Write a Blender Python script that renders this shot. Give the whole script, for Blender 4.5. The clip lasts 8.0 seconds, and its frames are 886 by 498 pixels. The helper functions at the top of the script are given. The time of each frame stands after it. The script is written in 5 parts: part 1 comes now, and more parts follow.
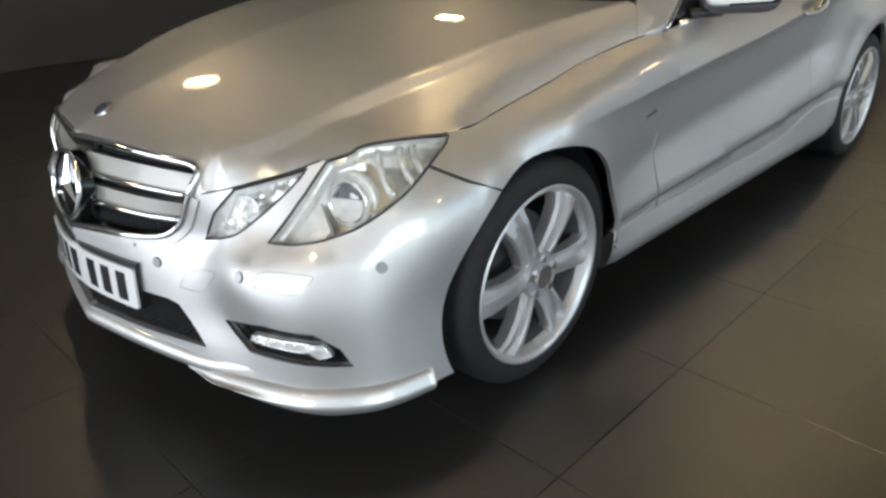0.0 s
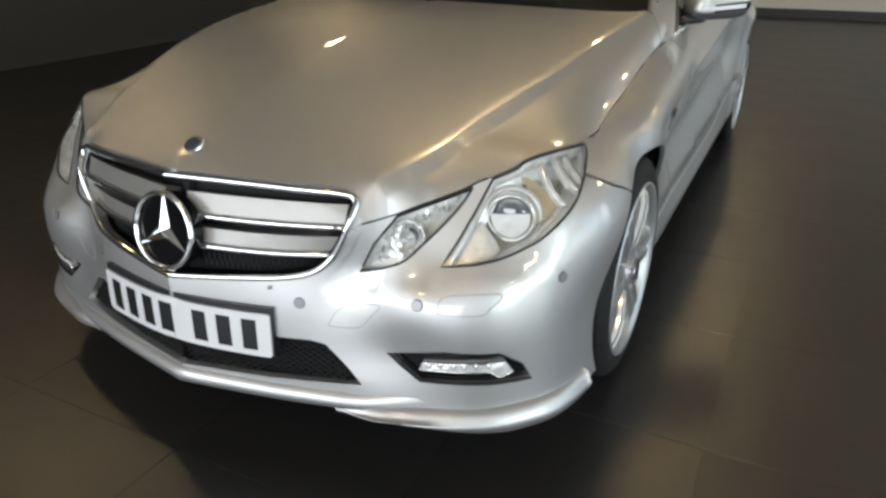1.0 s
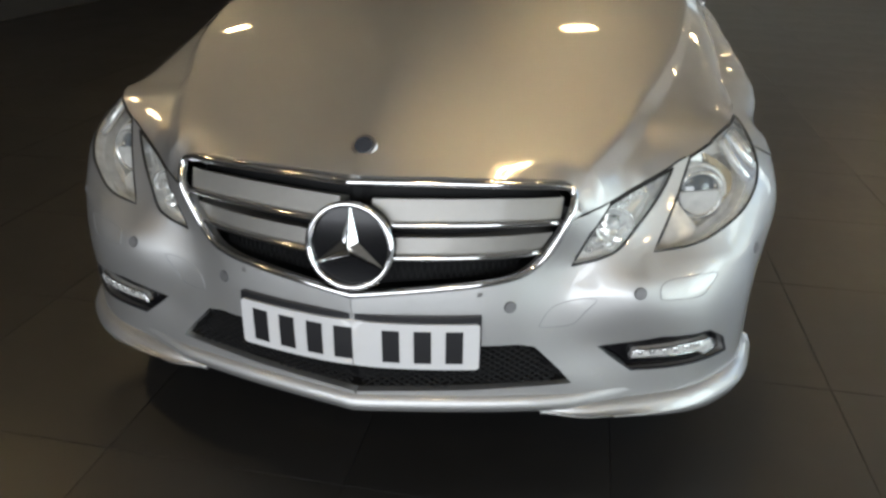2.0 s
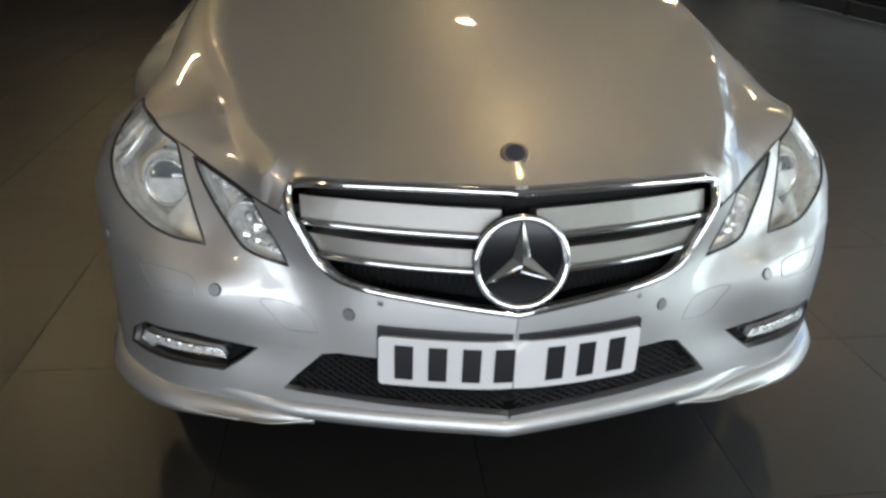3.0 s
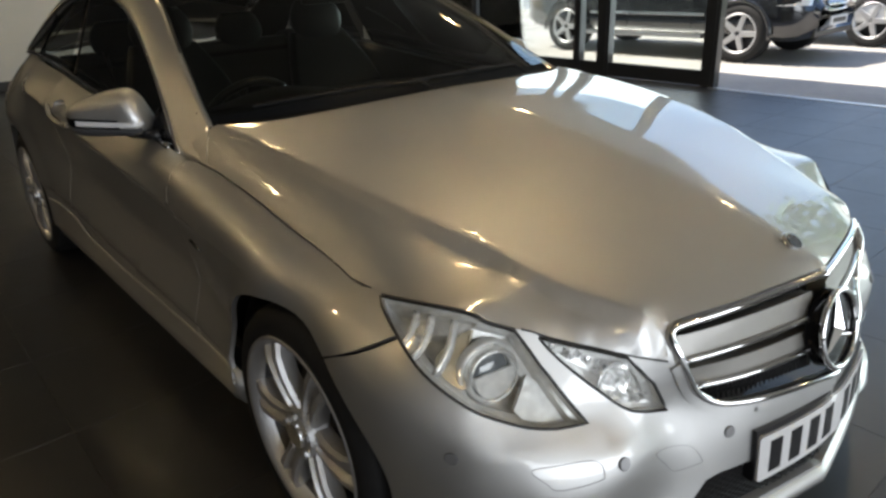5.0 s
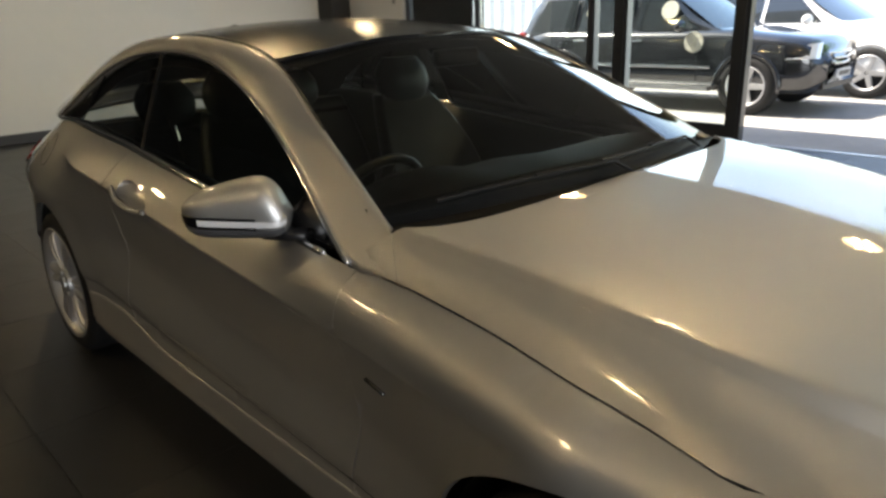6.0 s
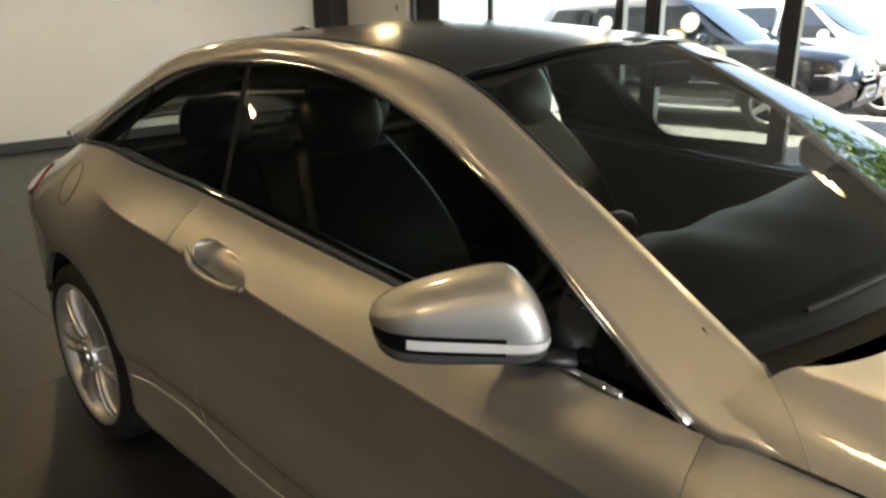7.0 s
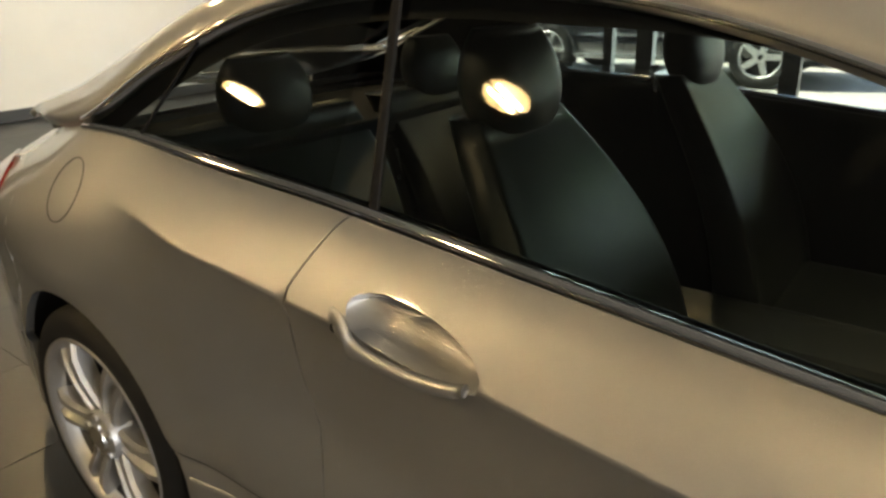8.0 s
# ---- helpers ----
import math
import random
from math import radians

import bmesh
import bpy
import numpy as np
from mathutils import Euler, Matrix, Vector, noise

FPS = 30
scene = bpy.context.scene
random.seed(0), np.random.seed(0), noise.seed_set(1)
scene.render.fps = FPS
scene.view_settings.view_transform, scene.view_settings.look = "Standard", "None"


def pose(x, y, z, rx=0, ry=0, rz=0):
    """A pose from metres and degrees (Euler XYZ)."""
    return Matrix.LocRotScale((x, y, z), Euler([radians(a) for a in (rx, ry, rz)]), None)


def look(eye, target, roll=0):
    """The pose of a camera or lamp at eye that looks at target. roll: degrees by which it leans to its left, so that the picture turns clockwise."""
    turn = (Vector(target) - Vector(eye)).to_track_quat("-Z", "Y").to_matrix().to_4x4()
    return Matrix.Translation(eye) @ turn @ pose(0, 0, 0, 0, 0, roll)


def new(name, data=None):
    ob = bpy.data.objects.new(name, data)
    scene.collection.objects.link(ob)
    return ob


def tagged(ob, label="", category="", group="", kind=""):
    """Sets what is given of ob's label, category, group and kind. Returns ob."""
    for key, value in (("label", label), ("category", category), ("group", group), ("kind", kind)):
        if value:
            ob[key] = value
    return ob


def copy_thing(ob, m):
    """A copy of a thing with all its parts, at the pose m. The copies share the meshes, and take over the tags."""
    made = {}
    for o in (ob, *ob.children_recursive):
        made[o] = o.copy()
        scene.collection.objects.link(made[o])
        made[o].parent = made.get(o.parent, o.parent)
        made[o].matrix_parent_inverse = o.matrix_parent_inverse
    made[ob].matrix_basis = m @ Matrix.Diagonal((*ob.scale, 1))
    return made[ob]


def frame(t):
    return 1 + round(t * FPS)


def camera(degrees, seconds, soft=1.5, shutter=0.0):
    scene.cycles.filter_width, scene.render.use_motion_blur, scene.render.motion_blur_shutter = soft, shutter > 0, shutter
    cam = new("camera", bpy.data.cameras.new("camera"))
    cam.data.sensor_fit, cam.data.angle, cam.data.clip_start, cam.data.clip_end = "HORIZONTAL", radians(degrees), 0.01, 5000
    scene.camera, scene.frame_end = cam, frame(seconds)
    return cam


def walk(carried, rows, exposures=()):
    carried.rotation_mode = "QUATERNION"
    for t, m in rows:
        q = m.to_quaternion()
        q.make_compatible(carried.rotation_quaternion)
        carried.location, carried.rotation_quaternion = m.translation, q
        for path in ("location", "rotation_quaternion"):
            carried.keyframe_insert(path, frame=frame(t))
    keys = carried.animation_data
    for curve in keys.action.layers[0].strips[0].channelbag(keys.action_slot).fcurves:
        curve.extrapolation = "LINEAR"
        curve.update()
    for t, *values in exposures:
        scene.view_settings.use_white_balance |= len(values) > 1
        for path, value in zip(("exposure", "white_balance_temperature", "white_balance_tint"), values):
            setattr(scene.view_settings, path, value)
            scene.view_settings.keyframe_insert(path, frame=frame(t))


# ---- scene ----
cam = camera(65.0, 8.0, soft=2.8)
# seconds, place, turn
ROWS = [
    (0.0, 1.871, -1.360, 1.182, 64.86, 0.92, 44.17),
    (0.5, 1.576, -1.599, 1.192, 66.00, -1.03, 36.54),
    (1.0, 1.234, -1.831, 1.212, 65.22, 0.41, 27.20),
    (1.5, 0.862, -1.912, 1.205, 62.58, 0.21, 21.57),
    (2.0, 0.423, -2.007, 1.220, 62.88, -0.31, 11.36),
    (2.2, 0.319, -2.030, 1.221, 63.46, 0.86, 9.11),
    (3.3, -0.523, -1.907, 1.190, 62.12, -2.01, -13.99),
    (3.5, -0.647, -1.895, 1.220, 60.73, -0.98, -18.70),
    (4.0, -0.945, -1.745, 1.215, 61.62, -0.54, -27.51),
    (4.5, -1.219, -1.541, 1.254, 64.57, -0.32, -34.91),
    (5.0, -1.505, -1.302, 1.355, 67.82, 2.09, -40.60),
    (5.2, -1.551, -1.178, 1.360, 68.83, 2.28, -40.58),
    (6.3, -1.670, -0.236, 1.399, 72.89, 2.82, -46.42),
    (6.5, -1.664, -0.076, 1.392, 73.76, 3.63, -47.57),
    (7.0, -1.610, 0.382, 1.382, 72.11, 0.85, -46.67),
    (7.5, -1.574, 0.845, 1.342, 71.70, 1.08, -51.15),
    (8.0, -1.476, 1.254, 1.303, 69.12, 1.51, -52.43),
]
walk(cam, [(t, pose(x, y, z, rx, ry, rz)) for t, x, y, z, rx, ry, rz in ROWS],
     [(0, 1.95, 6600, 10), (1, 1.8, 6700, 10), (2, 1.55, 6700, 10), (3.5, 1.65, 6500, 10), (4.5, 1.6, 6500, 10), (5, 1.57, 6750, 10), (6.3, 2.1, 7000, 10), (7, 2.5, 7300, 10), (8, 3.2, 7450, 10)])

# ---------- curves and surfaces of the car, in metres; it faces -y, its front axle at y = 0 ----------
def crom(pts, n=12, closed=False):
    """A smooth line through a few points, n steps a span."""
    p = np.array(pts, float)
    if closed:
        p = np.vstack([p[-1], p, p[0], p[1]])
    else:
        p = np.vstack([2 * p[0] - p[1], p, 2 * p[-1] - p[-2]])
    out = []
    for i in range(1, len(p) - 2):
        a, b, c, d = p[i - 1:i + 3]
        for k in range(n):
            t = k / n
            out.append(.5 * (2 * b + (c - a) * t + (2 * a - 5 * b + 4 * c - d) * t * t + (3 * b - a - 3 * c + d) * t ** 3))
    if not closed:
        out.append(p[-2])
    return np.array(out)


def poly(pts, step=.02, closed=True):
    """A line with corners, cut into short steps."""
    p = np.array(pts, float)
    q = np.vstack([p, p[:1]]) if closed else p
    out = []
    for a, b in zip(q[:-1], q[1:]):
        n = max(1, int(np.linalg.norm(b - a) / step))
        out += [a + (b - a) * k / n for k in range(n)]
    if not closed:
        out.append(q[-1])
    return np.array(out)


class Sheet:
    """A smooth height over (u, v) through control points (thin plate)."""
    def __init__(self, ctrl, mirror=False, sv=1.0, soft=1e-5):
        c = np.array(ctrl, float)
        if mirror:
            m = c[c[:, 0] > .01] * [-1, 1, 1]
            c = np.vstack([c, m])
        self.p = c[:, :2] * [1, sv]
        self.sv, n = sv, len(c)
        A = np.zeros((n + 3, n + 3))
        A[:n, :n] = self.k(self.p, self.p) + soft * np.eye(n)
        A[:n, n], A[:n, n + 1:] = 1, self.p
        A[n, :n], A[n + 1:, :n] = 1, self.p.T
        self.w = np.linalg.solve(A, np.concatenate([c[:, 2], [0, 0, 0]]))

    @staticmethod
    def k(a, b):
        r2 = ((a[:, None] - b[None]) ** 2).sum(-1)
        return .5 * r2 * np.log(r2 + 1e-12)

    def __call__(self, u, v):
        q = np.stack([np.ravel(u), np.ravel(v) * self.sv], 1)
        n = len(self.p)
        return (self.k(q, self.p) @ self.w[:n] + self.w[n] + q @ self.w[n + 1:]).reshape(np.shape(u))


def ramp(x, a, b):
    t = np.clip((np.asarray(x, float) - a) / (b - a), 0, 1)
    return t * t * (3 - 2 * t)


PLAN = crom([(0, -.838), (.16, -.806), (.322, -.772), (.46, -.737), (.583, -.697), (.708, -.640), (.797, -.562), (.841, -.499),
             (.874, -.40), (.892, -.28), (.903, -.15), (.906, .1), (.895, .4), (.888, .7), (.888, 1.4), (.893, 2.2), (.898, 2.6),
             (.886, 2.9), (.850, 3.2), (.795, 3.45), (.730, 3.64), (.62, 3.76), (.42, 3.83), (.2, 3.85), (0, 3.855)], 24)
PS = np.concatenate([[0], np.cumsum(np.linalg.norm(np.diff(PLAN, axis=0), axis=1))])
PT = np.gradient(PLAN, PS, axis=0)
PT /= np.linalg.norm(PT, axis=1)[:, None]
PN = np.stack([PT[:, 1], -PT[:, 0]], 1)


def s_at(x, y):
    """How far along the plan line the foot of (x, y) lies, and how far outside it the point is."""
    i = np.argmin(((PLAN - [x, y]) ** 2).sum(1))
    return PS[i], float(np.dot(np.array([x, y]) - PLAN[i], PN[i]))


def s_y(y):
    return float(np.interp(y, PLAN[:, 1], PS))


def s_x(x):
    k = PLAN[:, 1] < 0
    return float(np.interp(x, PLAN[k, 0], PS[k]))


NOSE = [(0, -.853, .2), (.412, -.767, .204), (.46, -.751, .264), (.811, -.573, .282), (.509, -.715, .339), (.262, -.80, .32), (0, -.848, .34),
        (0, -.838, .48), (.322, -.770, .453), (.583, -.696, .479), (.841, -.501, .515), (.708, -.640, .49), (.434, -.695, .523), (.60, -.632, .546),
        (.427, -.677, .686), (0, -.781, .709), (.431, -.698, .645), (.609, -.547, .683), (.671, -.496, .715), (.794, -.239, .744), (.904, -.188, .629),
        (.906, -.2, .3), (.866, -.43, .6), (.886, -.37, .62), (.878, -.41, .40), (.908, -.22, .42), (.886, -.20, .68), (.798, -.18, .748), (.797, -.10, .760)]
off_nose = Sheet([(*s_at(x, y)[:1], z, s_at(x, y)[1]) for x, y, z in NOSE], sv=1.3)


def spline(pairs):
    c = crom(pairs, 16)
    return lambda v: np.interp(v, c[:, 0], c[:, 1])


line_z = spline([(-1, .64), (-.2, .685), (.4, .718), (.6, .735), (.9, .763), (1.1, .779), (1.3, .798), (1.5, .820), (1.7, .843), (2.0, .872), (2.2, .894), (2.47, .918), (2.7, .905), (2.9, .872), (3.2, .83), (3.5, .79), (3.9, .77)])
belt_z = spline([(-1, .70), (-.24, .743), (-.1, .760), (0, .776), (.1, .795), (.2, .815), (.3, .833), (.5, .858), (.72, .876), (1.29, .921), (1.65, .956), (2.0, .990), (2.3, 1.006), (2.8, 1.030), (3.2, .998), (3.6, .94), (3.9, .90)])
belt_in = spline([(-1, .1), (-.24, .106), (0, .110), (.3, .101), (.5, .093), (.72, .085), (1.29, .100), (2.0, .118), (2.8, .165), (3.1, .215), (3.4, .275), (3.7, .32), (3.9, .33)])


sill_z = spline([(-1, .33), (.4, .345), (.7, .355), (1.5, .395), (2.0, .43), (2.5, .46), (3.5, .48)])


def off_side(y, z):
    zc, zb = line_z(y), belt_z(y)
    d, c = z - zc, ramp(y, .0, .75) * (1 - .85 * ramp(y, 1.98, 2.36))
    q = np.clip(d / (zb - zc), 0, 1.6)
    a, p = .06 + .70 * ramp(y, .5, 1.1), 3.4 + 2.2 * ramp(y, .5, 1.1)
    up = -belt_in(y) * (a * q + (1 - a) * q ** p)
    low = -.014 * c * (1 - np.exp(np.minimum(d, 0) / .025)) - .19 * c * np.clip(-d, 0, .24) + .050 * c * ramp(-d, .22, .44) - .05 * ramp(.26 - z, 0, .12)
    low = low - .009 * ramp(sill_z(y) - z, -.002, .008) * ramp(y, .2, .5)
    flare = 0
    for yc in (0, 2.76):
        r = np.hypot(y - yc, z - .32)
        flare = flare + (.010 * np.exp(-((r - .37) / .035) ** 2) if yc < 1 else .016 * np.exp(-((r - .39) / .065) ** 2))
    haunch = .008 * ramp(y, 2.0, 2.6) * (1 - ramp(y, 2.95, 3.4)) * np.exp(-((z - .78) / .12) ** 2)
    # behind the door the crease dies out and the haunch rounds over the wheel
    k = ramp(y, 2.22, 2.66)
    over = -belt_in(y) * np.clip((z - .70) / (zb - .70), 0, 1.6) ** 2.1
    return (1 - k) * np.where(d > 0, up, low) + k * np.where(z > .70, over, low) + flare + haunch


shelf_z = spline([(.33, .30), (.386, .38), (.425, .43), (.452, .460), (.50, .472), (.55, .484), (.62, .503), (.72, .514), (.84, .527), (.90, .54), (.97, .56), (1.1, .60)])


def skin(s, z):
    """The body's outer face: s along the plan line from the nose, z up. The half with x > 0."""
    s, z = np.asarray(s, float), np.asarray(z, float)
    x, y = np.interp(s, PS, PLAN[:, 0]), np.interp(s, PS, PLAN[:, 1])
    nx, ny = np.interp(s, PS, PN[:, 0]), np.interp(s, PS, PN[:, 1])
    w = ramp(y, -.22, .12)
    o = (1 - w) * off_nose(s, z) + w * off_side(y, z)
    d = z - shelf_z(s)
    o = o + .010 * np.where(d > 0, np.exp(-np.maximum(d, 0) / .028), np.exp(np.minimum(d, 0) / .07)) * ramp(s, .37, .56) * ramp(s, 1.00, .84)
    return np.stack([x + nx * o, y + ny * o, z], -1)


HOOD = [(0, -.76, .742), (0, -.70, .763), (0, -.5, .827), (0, -.2, .900), (0, .2, .962), (0, .56, .986),
        (.25, -.72, .720), (.25, -.66, .744), (.27, -.5, .797), (.28, -.3, .855), (.28, 0, .918), (.30, .3, .961), (.30, .56, .978),
        (.40, -.6, .748), (.518, -.52, .756), (.574, -.35, .808), (.610, -.25, .837), (.640, -.15, .860), (.664, -.05, .880), (.688, .12, .910), (.706, .3, .933), (.62, .60, .966), (.735, .645, .964)]
HOOD_LINE = crom([(.472, .636), (.50, .642), (.545, .652), (.64, .677), (.733, .702), (.806, .718), (.94, .751), (1.06, .756), (1.184, .746)], 6)
WING_TOP = [(s_y(y), float(belt_z(y))) for y in np.linspace(-.235, .70, 24)]
hood_z = Sheet(HOOD, soft=6e-5)
crease = crom([(.445, -.66), (.470, -.615), (.518, -.52), (.542, -.45), (.574, -.35), (.610, -.25), (.640, -.15), (.662, -.05), (.686, .1), (.706, .3), (.732, .62)], 10)
# the bonnet's front rim: over the grille, round its corner, along the lamps
HOOD_RIM = np.vstack([skin(np.linspace(0, .40, 24), np.interp(np.linspace(0, .40, 24), (0, .19, .352, .40), (.722, .720, .714, .711))),
                      skin(*np.array([(.437, .7065), (.457, .6995), (.4685, .684), (.4695, .66)]).T), skin(HOOD_LINE[:, 0], HOOD_LINE[:, 1])])
hd = np.concatenate([[0], np.cumsum(np.linalg.norm(np.diff(HOOD_RIM, axis=0), axis=1))])
RIM = np.stack([np.interp(np.linspace(0, hd[-1], 500), hd, HOOD_RIM[:, k]) for k in range(3)], 1)


SEAM = np.vstack([skin(HOOD_LINE[:, 0], HOOD_LINE[:, 1]), skin(*np.array(WING_TOP[2:]).T) + [0, 0, .002]])


def hood_raw(x, y):
    """The bonnet before its rim rolls over; outside the sharp fold it drops in a steep face, a flat and a rounded edge."""
    x = np.sqrt(np.square(x) + 4e-4)
    xc = np.interp(y, crease[:, 1], crease[:, 0])
    wide = np.maximum(np.interp(y, SEAM[:, 1], SEAM[:, 0]) - xc, .03)
    zc = hood_z(xc, y)
    drop = np.maximum(zc - np.interp(y, SEAM[:, 1], SEAM[:, 2]), .01)
    d = np.maximum(x - xc, 0)
    wf = np.minimum(.018 + .014 * ramp(y, .2, -.5), .5 * wide)
    face = np.minimum(1.0 * wf, .6 * drop)
    u = np.maximum(d - wf, 0) / np.maximum(wide - wf, .01)
    k = .60
    out = zc - face * np.clip(d / wf, 0, 1) - (drop - face) * (k * u + (1 - k) * u ** 3)
    return np.where(x > xc, out, hood_z(np.minimum(x, xc), y))


RIM_DROP = RIM[:, 2] - hood_raw(RIM[:, 0], RIM[:, 1])


def hood(x, y):
    x, y = np.asarray(x, float), np.asarray(y, float)
    z = hood_raw(x, y)
    q = np.stack([np.abs(x).ravel(), y.ravel()], 1)
    d2 = np.stack([((RIM[:, :2] - p) ** 2).sum(1) for p in q]) if len(q) else np.zeros((0, len(RIM)))
    wt = np.exp(-(d2 - d2.min(1, keepdims=True)) / .012 ** 2)
    drop = (wt * RIM_DROP).sum(1) / wt.sum(1)
    near = np.sqrt(d2.min(1))
    return np.stack([x, y, z + (drop * np.exp(-(near / .024) ** 1.2)).reshape(z.shape)], -1)


SCREEN = [(0, .50, .985), (.40, .535, .978), (.735, .655, .962), (0, .85, 1.165), (.35, .87, 1.155), (.665, .97, 1.125), (0, 1.22, 1.330), (.3, 1.235, 1.320), (.58, 1.30, 1.278)]
screen_z = Sheet(SCREEN, mirror=True)
ROOF = [(0, 1.24, 1.340), (.3, 1.255, 1.330), (.585, 1.31, 1.285), (0, 1.6, 1.385), (.555, 1.6, 1.338), (0, 2.0, 1.395), (.54, 2.0, 1.355), (0, 2.5, 1.345), (.53, 2.5, 1.310),
        (0, 2.72, 1.318), (.53, 2.66, 1.260)]
roof_z = Sheet(ROOF, mirror=True)
TAIL = [(0, 2.72, 1.313), (.53, 2.66, 1.255), (0, 3.15, 1.13), (.55, 3.05, 1.112), (0, 3.36, 1.05), (.58, 3.30, 1.020), (0, 3.78, .985), (.5, 3.7, .945)]
tail_z = Sheet(TAIL, mirror=True)
GLASS = [(.75, .90, .797), (1.29, .921, .779), (2.0, .990, .756), (2.8, 1.035, .730), (1.0, 1.07, .722), (1.5, 1.26, .624), (2.0, 1.305, .608), (2.4, 1.24, .628), (2.7, 1.12, .685), (2.0, 1.15, .682)]
glass_x = Sheet(GLASS)


def screen(x, y):
    return np.stack([x, y, screen_z(np.abs(x), y)], -1)


def roof(x, y):
    return np.stack([x, y, roof_z(np.abs(x), y)], -1)


def tail(x, y):
    return np.stack([x, y, tail_z(np.abs(x), y)], -1)


def glass(y, z):
    return np.stack([glass_x(y, z), y, z], -1)
# ---------- sky, sun, lamps and exposure ----------
world = bpy.data.worlds.new("sky")
scene.world = world
world.use_nodes = True
wn = world.node_tree
sky = wn.nodes.new("ShaderNodeTexSky")
sky.sky_type, sky.sun_disc = "NISHITA", False
sky.sun_elevation, sky.sun_rotation = radians(52), radians(-18)
wn.links.new(sky.outputs[0], wn.nodes["Background"].inputs[0])
wn.nodes["Background"].inputs[1].default_value = .15
sun = new("sun", bpy.data.lights.new("sun", "SUN"))
sun.data.energy, sun.data.angle, sun.data.color = 5.0, radians(.5), (1, .95, .87)
sun.matrix_world = look((-3, 9, 12), (0, 0, 0))
# added lamp before the solid south wall, in place of unseen windows' daylight
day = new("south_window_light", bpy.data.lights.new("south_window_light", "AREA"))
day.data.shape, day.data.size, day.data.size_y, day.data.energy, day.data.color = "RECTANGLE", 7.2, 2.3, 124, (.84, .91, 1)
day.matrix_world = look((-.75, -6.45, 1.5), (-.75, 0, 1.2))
for name, y, long, power in (("south_east_window_light", -3.6, 4.8, 72), ("east_window_light", 5.35, 5.0, 38)):
    lamp = new(name, bpy.data.lights.new(name, "AREA"))
    lamp.data.shape, lamp.data.size, lamp.data.size_y, lamp.data.energy, lamp.data.color = "RECTANGLE", long, 2.4, power, (.84, .92, 1)
    lamp.matrix_world = look((5.92, y, 1.45), (0, y, 1.2))
SPOT_GLOW = 3.2
SPOTS = [(x, y) for x in (-3.05, .55, 4.1) for y in (-3.0, .35, 3.55, 6.8)]


